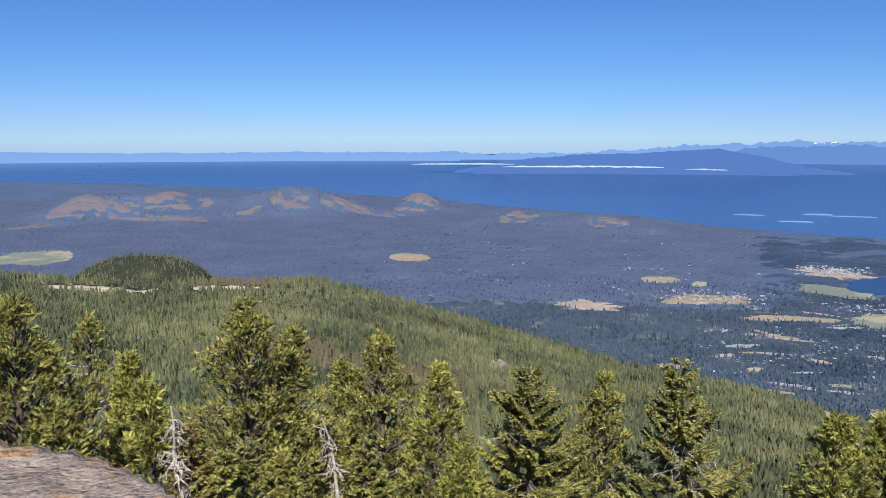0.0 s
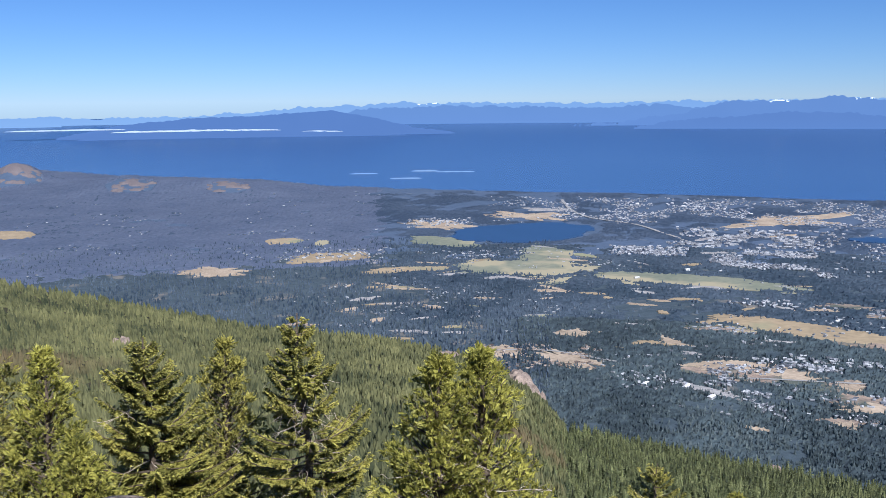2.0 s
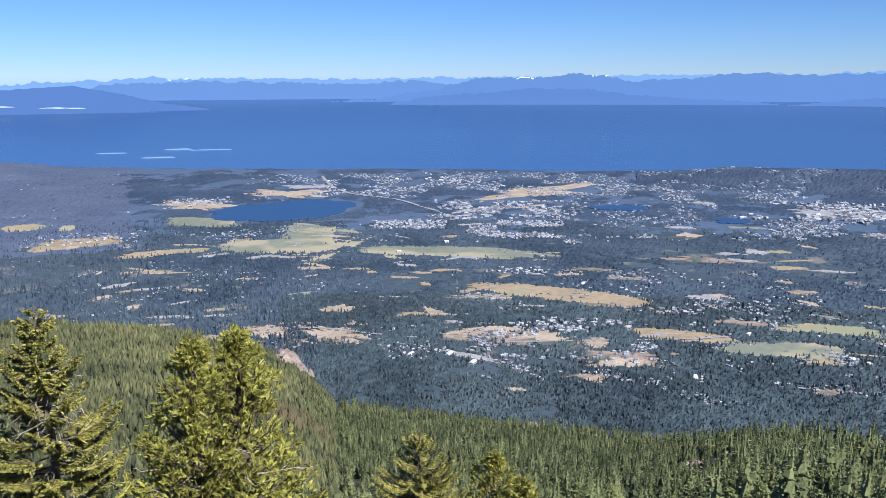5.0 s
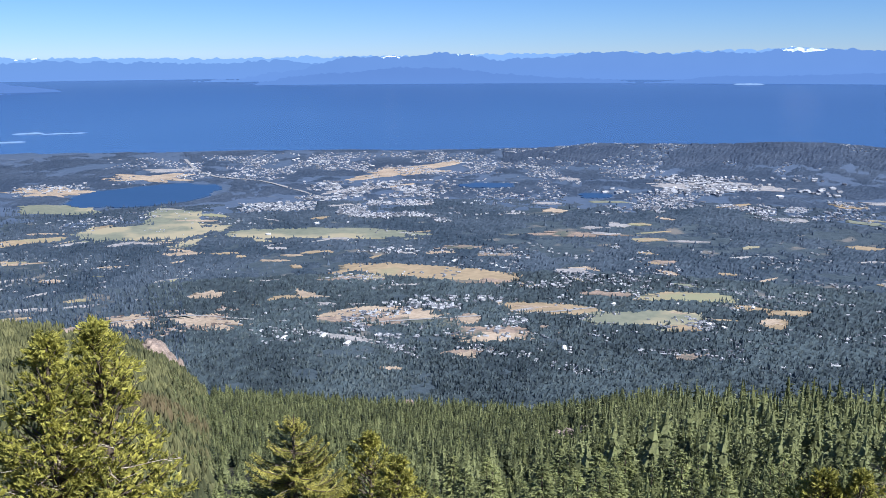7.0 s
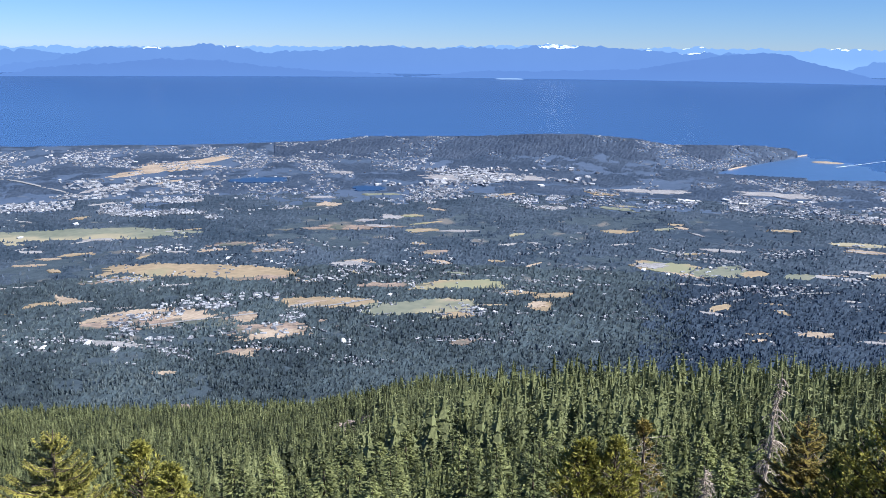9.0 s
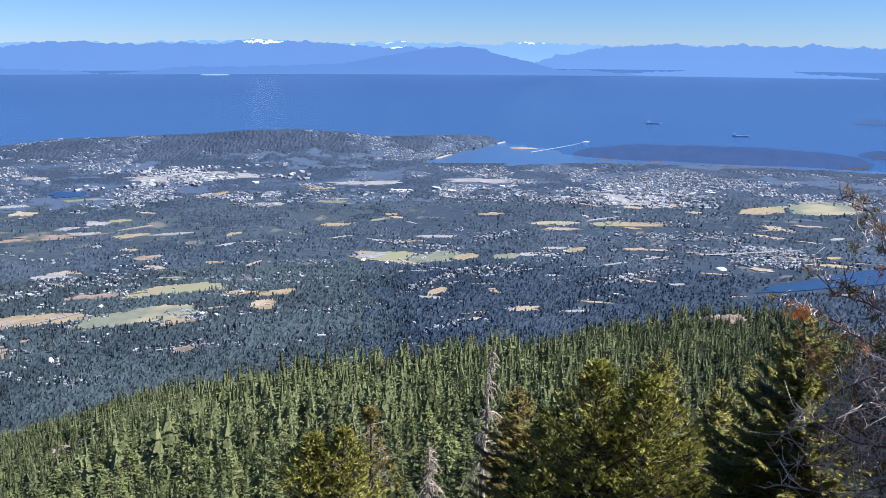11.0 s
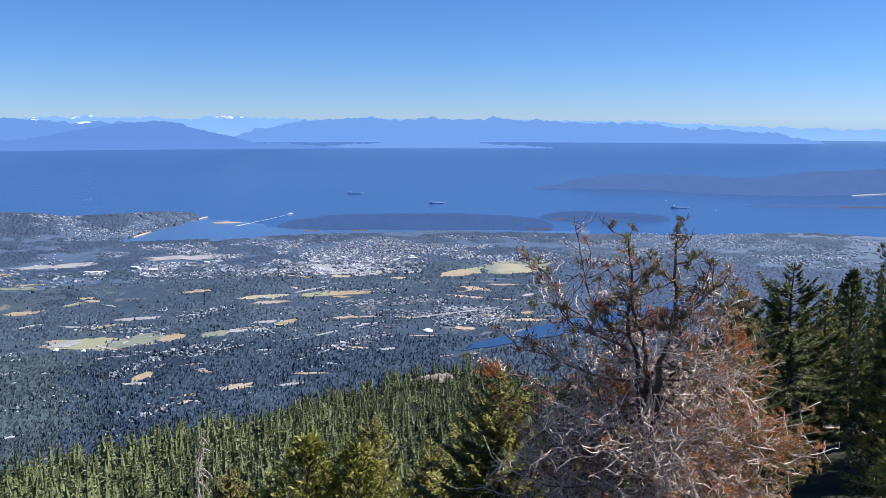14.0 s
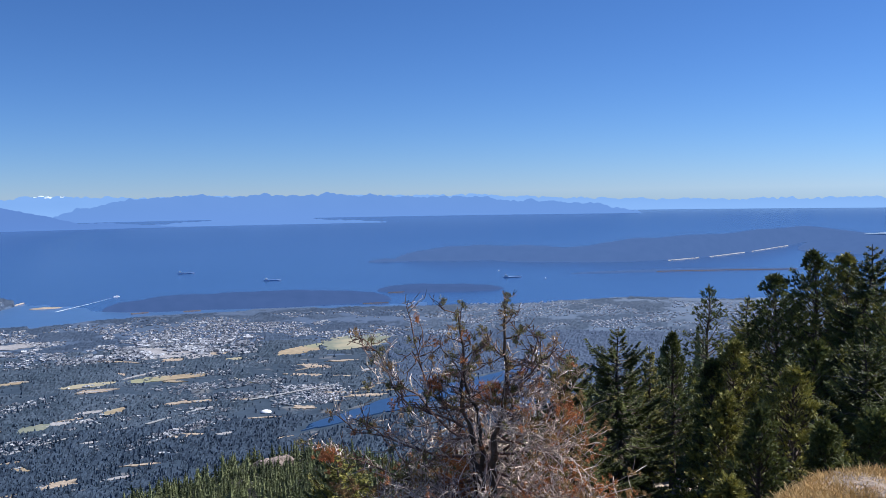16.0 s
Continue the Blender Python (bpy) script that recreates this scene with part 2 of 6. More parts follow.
BROWN_ROOFS = material("brown_house_roofs", (0.10, 0.078, 0.068), (0.34, 0.285, 0.245), 0.05, 0.8, island=0.6)
# bluish copies of walls and roofs with the harbour haze painted in
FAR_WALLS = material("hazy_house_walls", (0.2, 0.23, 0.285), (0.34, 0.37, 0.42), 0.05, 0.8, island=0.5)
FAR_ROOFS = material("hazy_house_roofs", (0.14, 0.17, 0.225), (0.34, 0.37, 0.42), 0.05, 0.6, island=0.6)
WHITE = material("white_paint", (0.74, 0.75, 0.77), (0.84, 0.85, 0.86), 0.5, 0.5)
# far hill woods, lightened and blued in base colour to look hazy
FAR_HILLS = material("hazed_hill_conifers", (0.114, 0.149, 0.240), (0.179, 0.216, 0.316), 0.012, 0.85, island=0.2, fine=12, translucent=0.4)
# dark hulls paled to blue, haze over the water put into the paint
HAZED_HULL = material("hazed_ship_hull", (0.243, 0.345, 0.547), (0.324, 0.426, 0.628), 0.1, 0.6)
ROAD = material("road_asphalt", (0.24, 0.245, 0.25), (0.34, 0.345, 0.35), 0.1, 0.9)
FOAM = material("foam", (0.45, 0.55, 0.68), (0.7, 0.76, 0.83), 0.1, 0.9)


# ---------------------------------------------------------------- mesh helpers


class Geo:
    """Gathers pieces of a mesh as arrays."""

    def __init__(self):
        self.v, self.f, self.n = [], [], 0

    def add(self, verts, faces):
        verts, faces = np.asarray(verts, float).reshape(-1, 3), np.asarray(faces, np.int64)
        self.v.append(verts)
        self.f.append(faces + self.n)
        self.n += len(verts)

    def mesh(self, name, mat, smooth=False):
        me = bpy.data.meshes.new(name)
        v = np.concatenate(self.v)
        me.vertices.add(len(v))
        me.vertices.foreach_set("co", v.ravel())
        sizes = np.concatenate([np.full(len(f), f.shape[1]) for f in self.f])
        loops = np.concatenate([f.ravel() for f in self.f])
        me.loops.add(len(loops))
        me.loops.foreach_set("vertex_index", loops)
        me.polygons.add(len(sizes))
        me.polygons.foreach_set("loop_start", np.concatenate([[0], np.cumsum(sizes)[:-1]]))
        me.polygons.foreach_set("use_smooth", np.full(len(sizes), smooth))
        me.update(calc_edges=True)
        me.materials.append(mat)
        return me


def thing(name, geo, mat, label, category, kind="", group="", smooth=False):
    return tagged(new(name, geo.mesh(name, mat, smooth)), label, category, group, kind)


def empty(name, place, label, category, group=""):
    e = new(name)
    e.location = place
    e.empty_display_size = 0.2
    return tagged(e, label, category, group)


def part(name, geo, mat, parent, label="", smooth=False):
    ob = new(name, geo.mesh(name, mat, smooth))
    ob.parent = parent
    return tagged(ob, label)


def unit(v):
    return v / np.maximum(np.linalg.norm(v, axis=-1, keepdims=True), 1e-9)


def tube(geo, pts, radii, sides=6):
    pts, radii = np.asarray(pts, float), np.asarray(radii, float)
    k = len(pts)
    d = unit(np.gradient(pts, axis=0))
    ref = np.where(np.abs(d[:, 2:3]) > 0.9, [[1.0, 0, 0]], [[0, 0, 1.0]])
    a = unit(np.cross(d, ref))
    b = np.cross(d, a)
    ang = np.arange(sides) * 2 * np.pi / sides
    ring = pts[:, None] + radii[:, None, None] * (np.cos(ang)[None, :, None] * a[:, None] + np.sin(ang)[None, :, None] * b[:, None])
    i, j = np.meshgrid(np.arange(k - 1), np.arange(sides), indexing="ij")
    q = np.stack([i * sides + j, i * sides + (j + 1) % sides, (i + 1) * sides + (j + 1) % sides, (i + 1) * sides + j], -1)
    geo.add(ring, q.reshape(-1, 4))


def fbm(x, y, scale, seed=0, octaves=4):
    """Smooth value noise on arrays, about -1 to 1."""
    total, amp, norm = 0.0, 1.0, 0.0
    r = np.random.default_rng(seed)
    table = r.random((256, 256)) * 2 - 1
    x, y = np.asarray(x, float) / scale + 31.7, np.asarray(y, float) / scale + 11.3
    for _ in range(octaves):
        xi, yi = np.floor(x).astype(int), np.floor(y).astype(int)
        u, v = x - xi, y - yi
        u, v = u * u * (3 - 2 * u), v * v * (3 - 2 * v)
        g = lambda i, j: table[i % 256, j % 256]
        total = total + amp * ((g(xi, yi) * (1 - u) + g(xi + 1, yi) * u) * (1 - v) + (g(xi, yi + 1) * (1 - u) + g(xi + 1, yi + 1) * u) * v)
        norm, amp, x, y = norm + amp, amp * 0.5, x * 2.03 + 5.1, y * 2.03 + 9.7
    return total / norm


# ---------------------------------------------------------------- the plan: polar round the summit, azimuth clockwise from +y
PLAIN = -170.0                # the level of sea and valley


def polar(az, d):
    a = np.radians(az)
    return d * np.sin(a), d * np.cos(a)


def sea_level(d):
    s = np.clip((np.asarray(d, float) - 2600) / 2250, 0, None)
    return PLAIN + 94 * s * s


def on_plain(az, el):
    """The place on the valley's plain at azimuth az that lies el degrees below the eye's level."""
    d = (EYE - PLAIN - 2) / np.tan(np.radians(-np.asarray(el, float)))
    x, y = polar(az, d)
    return x, y


# the wooded mountainside ends at a rim: azimuth, how far below the level, how far away
RIM_AZ = [-60, -26, -18, -8, -3, 4, 11, 18, 25, 28.5, 31, 40, 46, 52, 58, 66, 74, 84, 88, 93, 98, 104, 114, 124, 135, 160]
RIM_EL = [-6.5, -7.5, -8.5, -8.5, -9.9, -11.8, -13.6, -14.6, -15.8, -17.5, -20.2, -21.4, -21.9, -22.3, -21.7, -20.9, -20.3, -19.4, -17.9, -16.2, -15.4, -17.0, -15.5, -12.5, -9.0, -6.0]
RIM_D = [430, 430, 430, 430, 420, 420, 420, 410, 400, 390, 360, 330, 310, 290, 250, 230, 225, 230, 260, 300, 310, 250, 90, 62, 50, 45]
COAST_AZ = [-40, -26, -14, -5, 0, 4, 12, 16, 28, 48, 60, 76, 81.3, 82.1, 86, 95, 104, 112, 118, 124, 132, 140]
COAST_D = [4600, 3700, 3300, 2850, 2600, 2300, 2080, 1880, 1730, 1650, 1650, 1655, 1665, 1320, 1365, 1395, 1385, 1400, 1490, 1480, 1560, 1600]
TREE_AZ = [-60, 24, 32, 44, 54, 62, 86, 94, 104]
TREE_H = [3.4, 3.6, 4.4, 5.0, 6.5, 8.5, 8.2, 5.2, 6.0]


BAY_AZ, BAY_FAR = [76.9, 77.6, 79, 80.5, 82.4], [1345, 1400, 1475, 1560, 1672]


def in_bay(az, d):
    """True on the water of the bay that the headland shelters."""
    return (az > 76.9) & (az < 82.3) & (d > 1338) & (d < np.interp(az, BAY_AZ, BAY_FAR))


def ground(az, d):
    az, d = np.broadcast_arrays(np.asarray(az, float), np.asarray(d, float))
    az = (az + 130) % 360 - 130
    x, y = polar(az, d)
    inside = np.clip(np.minimum(az + 70, 170 - az) / 20, 0, 1)
    rim_d, rim_el = np.interp(az, RIM_AZ, RIM_D), np.interp(az, RIM_AZ, RIM_EL)
    right = np.clip((az - 106) / 10, 0, 1)
    start = -31 + 7 * right
    u = np.clip(np.log(np.maximum(d, 1) / 18) / np.log(rim_d / 18), 0, 1)
    el = start + (rim_el - start) * u ** (1.6 - 0.6 * right)
    slope = EYE + d * np.tan(np.radians(el))
    slope = slope + fbm(x, y, 40, 3) * np.clip(d / 60, 0, 2.0) * (1 - u * 0.7)
    edge = np.interp(az, [-60, -30, -26, -22, -17.5, -12, 0, 4, 7.5, 11, 20, 90, 112, 118, 122, 127, 130, 140], [6.6, 6.3, 6.0, 5.75, 5.3, 4.4, 4.2, 4.55, 4.5, 4.0, 3.2, 3.0, 3.2, 4.0, 5.3, 6.7, 7.1, 7.6])
    top = 0.10 * fbm(x, y, 1.5, 5)
    drop = np.clip((d - edge) / np.maximum(18 - edge, 1), 0, 1)
    top = top - 0.02 * np.clip(d - 2, 0, 5)
    near_z = top * (1 - drop) + (EYE + 18 * np.tan(np.radians(start))) * drop ** 0.85
    z = np.where(d < 18, near_z, slope)
    # beyond the rim the mountainside falls away to the valley
    fall = np.clip((d - rim_d) / (0.14 * rim_d + 25), 0, 1)
    floor = sea_level(d) + 2.0 + 0.5 * fbm(x, y, 120, 9)
    for haz, hd, saz, sd, h in ((-21.5, 2130, 2.2, 130, 14), (-16.4, 2130, 1.6, 130, 13), (-8.8, 2130, 2.6, 130, 16), (-1.4, 2200, 1.5, 100, 44),
                                (4.5, 1880, 3.5, 160, 28), (10, 1800, 3.0, 140, 20)):
        floor = floor + h * np.exp(-((az - haz) / saz) ** 2 - ((d - hd) / sd) ** 2) * (1 + 0.18 * fbm(x, y, 60, 12))
    floor = floor + 44 * np.exp(-np.abs((az + 14.2) / 9.6) ** 5 - ((d - 2140) / 130) ** 2) * (1 + 0.25 * fbm(x, y, 90, 14))
    floor = floor + 90 * np.exp(-np.abs((az + 18.0) / 6.6) ** 3 - ((d - 660) / 70) ** 2) + 60 * np.exp(-np.abs((az + 34) / 9) ** 3 - ((d - 660) / 70) ** 2)
    ridge = np.interp(az, [44, 51.7, 55.5, 60, 63.5, 67.9, 71.9, 74.1, 79, 80.8, 82.0], [0, 8, 20, 22, 25, 33, 28, 20, 17, 10, 0])
    middle = np.interp(az, [50, 74, 77.5, 82], [1560, 1500, 1535, 1655])
    floor = floor + ridge * np.exp(-((d - middle) / np.interp(az, [60, 74, 78, 82], [95, 95, 70, 20])) ** 2) * (1 + 0.1 * fbm(x, y, 60, 12))
    coast = np.interp(az, COAST_AZ, COAST_D, left=6000, right=1250) * (1 + 0.008 * fbm(x, y, 60, 21))
    floor = np.where(d > coast, floor - (7 + np.maximum(floor - sea_level(d), 0)) * np.clip((d - coast) / 20, 0, 1), floor)
    floor = np.where(in_bay(az, d), sea_level(d) - 5, floor)
    z = np.where(d > rim_d, z * (1 - fall) + floor * fall, z)
    z = np.where((d > rim_d) & (fall >= 1), floor, z)
    back = EYE - 1.6 - 0.25 * np.clip(d - 8, 0, 640) + fbm(x, y, 40, 3) * np.clip(d / 60, 0, 4)
    back = np.where(d > 1900, sea_level(d) - 6, np.maximum(back, sea_level(d) + 2))
    return z * inside + back * (1 - inside)


def ground_at(az, d):
    x, y = polar(az, d)
    return x, y, float(ground(az, d))


def sheet(azs, ds, height):
    """A polar grid of quads."""
    a, d = np.meshgrid(azs, ds, indexing="ij")
    x, y = polar(a, d)
    v = np.stack([x, y, height(a, d)], -1)
    n, m = a.shape
    i, j = np.meshgrid(np.arange(n - 1), np.arange(m - 1), indexing="ij")
    q = np.stack([i * m + j, i * m + j + 1, (i + 1) * m + j + 1, (i + 1) * m + j], -1).reshape(-1, 4)
    return v.reshape(-1, 3), q


AZS = np.concatenate([np.arange(-45, 145, 0.6), np.linspace(144.8, 315, 58)])
DS = np.concatenate([np.arange(7.0, 18, 0.7), np.geomspace(18, 520, 80), np.geomspace(525, 2300, 90), np.geomspace(2330, 4850, 44)])
geo = Geo()
v, q = sheet(AZS, DS, ground)
geo.add(v, q)
land = thing("ground", geo, FLOOR, "wooded mountainside running down to a hazy green valley plain", "ground", "structure", smooth=True)
land.data.materials.append(VALLEY)
land.data.materials.append(FAR_VALLEY)
land.data.materials.append(SUNWARD_FLOOR)
land.data.materials.append(SUNWARD_FAR)
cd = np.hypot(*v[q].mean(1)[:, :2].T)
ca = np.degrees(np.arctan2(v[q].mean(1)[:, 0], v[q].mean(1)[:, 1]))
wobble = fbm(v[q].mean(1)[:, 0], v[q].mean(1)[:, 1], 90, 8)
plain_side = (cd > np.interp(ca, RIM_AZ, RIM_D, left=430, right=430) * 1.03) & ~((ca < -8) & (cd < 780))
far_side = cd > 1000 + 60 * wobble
# floor turns bluer with distance and towards the sun, in place of haze
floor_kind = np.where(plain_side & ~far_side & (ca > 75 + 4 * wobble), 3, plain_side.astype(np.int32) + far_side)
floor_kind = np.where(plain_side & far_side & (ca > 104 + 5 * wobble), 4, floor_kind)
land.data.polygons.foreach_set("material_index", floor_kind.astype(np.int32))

geo = Geo()
geo.add(*sheet(np.concatenate([np.arange(-45, 145, 0.6), np.linspace(144.8, 315, 58)]), np.concatenate([np.arange(0.02, 9.1, 0.15)]),
               lambda a, d: ground(a, d) + 0.03 + 0.05 * fbm(*polar(a, d), 0.5, 6)))
thing("summit_rock", geo, ROCK, "weathered grey and ochre summit rock with lichen and cracks", "rock", "structure", smooth=True)

geo = Geo()
geo.add(*sheet(np.arange(-50, 151, 1.0), np.concatenate([np.geomspace(480, 2600, 40), np.linspace(2650, 4860, 40)]), lambda a, d: sea_level(d)))
thing("sea", geo, SEA, "wide calm blue strait reaching to the horizon", "sea", "structure", smooth=True)


# ---------------------------------------------------------------- distance: ranges, islands, cloud
def mountain_range(mat, d, depth, azs, els, label, seed, jag=0.12, snow_above=None):
    """A ridge of mountains standing on the sea along an arc, crest heights given as degrees from the eye's level."""
    a = np.arange(azs[0], azs[-1], 0.06)
    crest = np.interp(a, azs, els) + jag * fbm(a, a * 0 + seed, 2.2, seed, 5) + 1.3 * jag * np.abs(fbm(a, a * 0, 0.9, seed + 1, 3)) + 0.9 * jag * np.abs(fbm(a, a * 0 + 3, 0.4, seed + 3, 2)) - 0.55 * jag
    top = EYE + (d + depth * 0.5) * np.tan(np.radians(crest))
    base = float(sea_level(d)) - 1
    rows = np.array([0, 0.2, 0.32, 0.38, 0.41, 0.44, 0.46, 0.48, 0.5, 0.65, 1.0])
    geo = Geo()
    aa, rr = np.meshgrid(a, rows, indexing="ij")
    prof = np.where(rr < 0.5, np.sin(np.minimum(rr * 2, 1) * np.pi / 2) ** 0.9, np.cos((rr - 0.5) * np.pi))
    z = base + (top[:, None] - base) * prof
    rough = fbm(aa, rr * 5, 3.5, seed + 2, 2) * 0.07 * (top[:, None] - base) * np.sin(rr * np.pi) * (np.abs(rr - 0.5) > 0.05)
    x, y = polar(aa, d + depth * rr)
    n, m = aa.shape
    i, j = np.meshgrid(np.arange(n - 1), np.arange(m - 1), indexing="ij")
    q = np.stack([i * m + j, i * m + j + 1, (i + 1) * m + j + 1, (i + 1) * m + j], -1).reshape(-1, 4)
    v = np.stack([x, y, z + rough], -1).reshape(-1, 3)
    geo.add(v, q)
    ob = thing("mountain_range", geo, mat, label, "mountains", "structure", smooth=True)
    if snow_above is not None:
        ob.data.materials.append(SNOW)
        c = v[q].mean(1)
        cel = np.degrees(np.arctan2(c[:, 2] - EYE, np.hypot(c[:, 0], c[:, 1])))
        ca = np.degrees(np.arctan2(c[:, 0], c[:, 1]))
        patch = fbm(ca, cel * 4, 0.35, seed + 4, 4)
        near_peak = sum(w * np.exp(-((ca - p) / s) ** 2) for p, s, w in ((67.2, 1.0, 1.3), (72.5, 0.3, 0.3), (75.0, 0.7, 0.6), (83.1, 0.9, 0.75), (43.2, 0.6, 0.5), (47.6, 0.5, 0.5), (22.5, 0.7, 0.5), (99.5, 0.5, 0.4)))
        depth = np.interp(ca, a, crest) - cel
        ob.data.polygons.foreach_set("material_index", ((depth < 0.16 * near_peak) & (patch > 0.25 - 0.45 * near_peak) & (near_peak > 0.15)).astype(np.int32))
    return ob


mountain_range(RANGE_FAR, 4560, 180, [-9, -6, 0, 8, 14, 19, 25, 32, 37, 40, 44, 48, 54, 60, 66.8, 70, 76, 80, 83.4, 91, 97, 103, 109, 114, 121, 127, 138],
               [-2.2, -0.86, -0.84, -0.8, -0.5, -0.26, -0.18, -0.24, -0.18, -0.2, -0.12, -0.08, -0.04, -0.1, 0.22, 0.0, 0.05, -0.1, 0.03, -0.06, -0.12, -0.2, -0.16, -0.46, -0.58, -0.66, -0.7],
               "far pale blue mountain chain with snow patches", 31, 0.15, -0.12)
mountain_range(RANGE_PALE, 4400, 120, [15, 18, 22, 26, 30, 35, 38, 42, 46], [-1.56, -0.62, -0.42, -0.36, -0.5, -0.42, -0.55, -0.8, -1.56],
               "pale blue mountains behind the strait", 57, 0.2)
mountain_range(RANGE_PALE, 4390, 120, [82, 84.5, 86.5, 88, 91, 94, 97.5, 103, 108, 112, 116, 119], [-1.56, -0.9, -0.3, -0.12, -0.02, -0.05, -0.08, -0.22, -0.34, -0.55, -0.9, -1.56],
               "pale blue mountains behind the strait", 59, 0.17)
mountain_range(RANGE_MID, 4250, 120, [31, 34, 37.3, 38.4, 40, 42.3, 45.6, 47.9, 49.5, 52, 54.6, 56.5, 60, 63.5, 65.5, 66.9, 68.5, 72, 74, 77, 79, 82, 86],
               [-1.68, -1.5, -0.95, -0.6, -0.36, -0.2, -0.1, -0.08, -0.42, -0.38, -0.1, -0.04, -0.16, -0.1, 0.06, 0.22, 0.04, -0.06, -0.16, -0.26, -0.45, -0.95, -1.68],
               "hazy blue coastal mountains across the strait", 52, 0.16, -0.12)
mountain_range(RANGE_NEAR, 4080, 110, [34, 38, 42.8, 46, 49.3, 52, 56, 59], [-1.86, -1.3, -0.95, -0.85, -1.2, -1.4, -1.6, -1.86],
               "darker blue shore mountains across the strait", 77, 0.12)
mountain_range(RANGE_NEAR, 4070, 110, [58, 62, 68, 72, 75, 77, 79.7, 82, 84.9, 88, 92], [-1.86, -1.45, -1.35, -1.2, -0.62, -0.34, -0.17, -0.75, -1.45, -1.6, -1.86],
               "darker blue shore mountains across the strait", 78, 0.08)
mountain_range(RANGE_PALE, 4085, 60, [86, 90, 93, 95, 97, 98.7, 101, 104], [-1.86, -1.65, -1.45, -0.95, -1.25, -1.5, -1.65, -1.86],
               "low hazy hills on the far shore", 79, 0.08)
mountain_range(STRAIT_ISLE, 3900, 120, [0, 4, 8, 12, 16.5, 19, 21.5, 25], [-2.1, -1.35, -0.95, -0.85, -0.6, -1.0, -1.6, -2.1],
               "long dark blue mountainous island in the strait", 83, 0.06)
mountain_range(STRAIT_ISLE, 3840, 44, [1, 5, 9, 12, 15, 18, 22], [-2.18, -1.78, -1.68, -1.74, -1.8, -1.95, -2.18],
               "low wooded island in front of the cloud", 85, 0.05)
# faint land, drawn out along the horizon to stand for pale sea haze
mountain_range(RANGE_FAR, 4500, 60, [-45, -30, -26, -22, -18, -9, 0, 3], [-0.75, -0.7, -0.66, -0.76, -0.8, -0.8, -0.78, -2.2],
               "faint blue land behind the strait, widened as horizon haze", 87, 0.05)


def low_cloud(az0, az1, el, thick, d, seed):
    """A flat bank of cloud: a row of soft lumps joined into one skin."""
    geo = Geo()
    a = np.linspace(az0, az1, int((az1 - az0) / 0.12) + 6)
    ang = np.linspace(0, 2 * np.pi, 11)[:-1]
    aa, tt = np.meshgrid(a, ang, indexing="ij")
    end = np.sqrt(np.clip(1 - ((aa - (az0 + az1) / 2) / ((az1 - az0) / 2)) ** 2, 0, 1))
    h = d * math.tan(radians(thick)) * end * (0.65 + 0.7 * np.abs(fbm(aa, tt * 0, 0.9, seed, 4)) + 0.2 * fbm(aa, tt, 0.3, seed + 1))
    x, y = polar(aa, d + 25 * end * np.cos(tt))
    z = EYE + d * math.tan(radians(el)) + h * np.where(np.sin(tt) > 0, np.sin(tt), 0.25 * np.sin(tt))
    n, m = aa.shape
    i, j = np.meshgrid(np.arange(n - 1), np.arange(m), indexing="ij")
    q = np.stack([i * m + j, i * m + (j + 1) % m, (i + 1) * m + (j + 1) % m, (i + 1) * m + j], -1).reshape(-1, 4)
    geo.add(np.stack([x, y, z], -1), q)
    return thing("low_cloud", geo, CLOUD, "thin white bank of low sea cloud over the strait", "cloud", "structure", smooth=True)


low_cloud(-2, 4.5, -1.55, 0.10, 3892, 3)
low_cloud(3.5, 13.5, -1.72, 0.14, 3892, 4)
low_cloud(14.5, 17.2, -1.85, 0.09, 3892, 5)
low_cloud(131.0, 134.5, -2.75, 0.12, 2900, 6)




def mound(name, az0, az1, d, width, height, mat, label, kind="structure", seed=0, tilt=0.0, bow=1.0, crest=(1.0,)):
    """A low island: a long hump on the water with an uneven back and shore. tilt: metres by which its far end lies further off."""
    geo = Geo()
    n, m = (260, 27) if mat in (ISLAND_GLOW, HAZY_ISLAND) else (90, 15)
    t = np.linspace(0, 1, n)
    s = np.linspace(-1, 1, m)
    tt, ss = np.meshgrid(t, s, indexing="ij")
    a = az0 + (az1 - az0) * tt
    end = np.clip(1 - np.abs(2 * tt - 1) ** 3.5, 0, 1) ** 0.6 * (0.85 + 0.25 * fbm(tt * 4, tt * 0, 1, seed, 3))
    dd = d + np.minimum(tilt * tt ** bow, 820) + width * ss * end
    x, y = polar(a, dd)
    z = sea_level(dd) - 1.0 + (height * np.interp(tt, np.linspace(0, 1, len(crest)), crest) * end * (0.9 + 0.25 * fbm(tt * 5, ss * 0.5, 1, seed + 1, 3)) + 1.0) * np.clip(1 - np.abs(ss) ** 2.2, 0, 1)
    if mat in (ISLAND_GLOW, HAZY_ISLAND):      # tree crowns as a lumpy skin
        z = z + d / 2000 * (1.0 * fbm(x, y, 7, seed + 5, 3) + 0.9 * np.abs(fbm(x, y, 22, seed + 6, 2))) * np.clip(4 * (1 - np.abs(ss)), 0, 1) * np.clip(3 * end, 0, 1)
    i, j = np.meshgrid(np.arange(n - 1), np.arange(m - 1), indexing="ij")
    q = np.stack([i * m + j, i * m + j + 1, (i + 1) * m + j + 1, (i + 1) * m + j], -1).reshape(-1, 4)
    geo.add(np.stack([x, y, z], -1), q)
    isle = thing(name, geo, mat, label, "island", kind, smooth=True)
    return isle


mound("island", 86.0, 103.2, 1480, 70, 25, ISLAND_GLOW, "long low dark wooded island close to the town", seed=2)
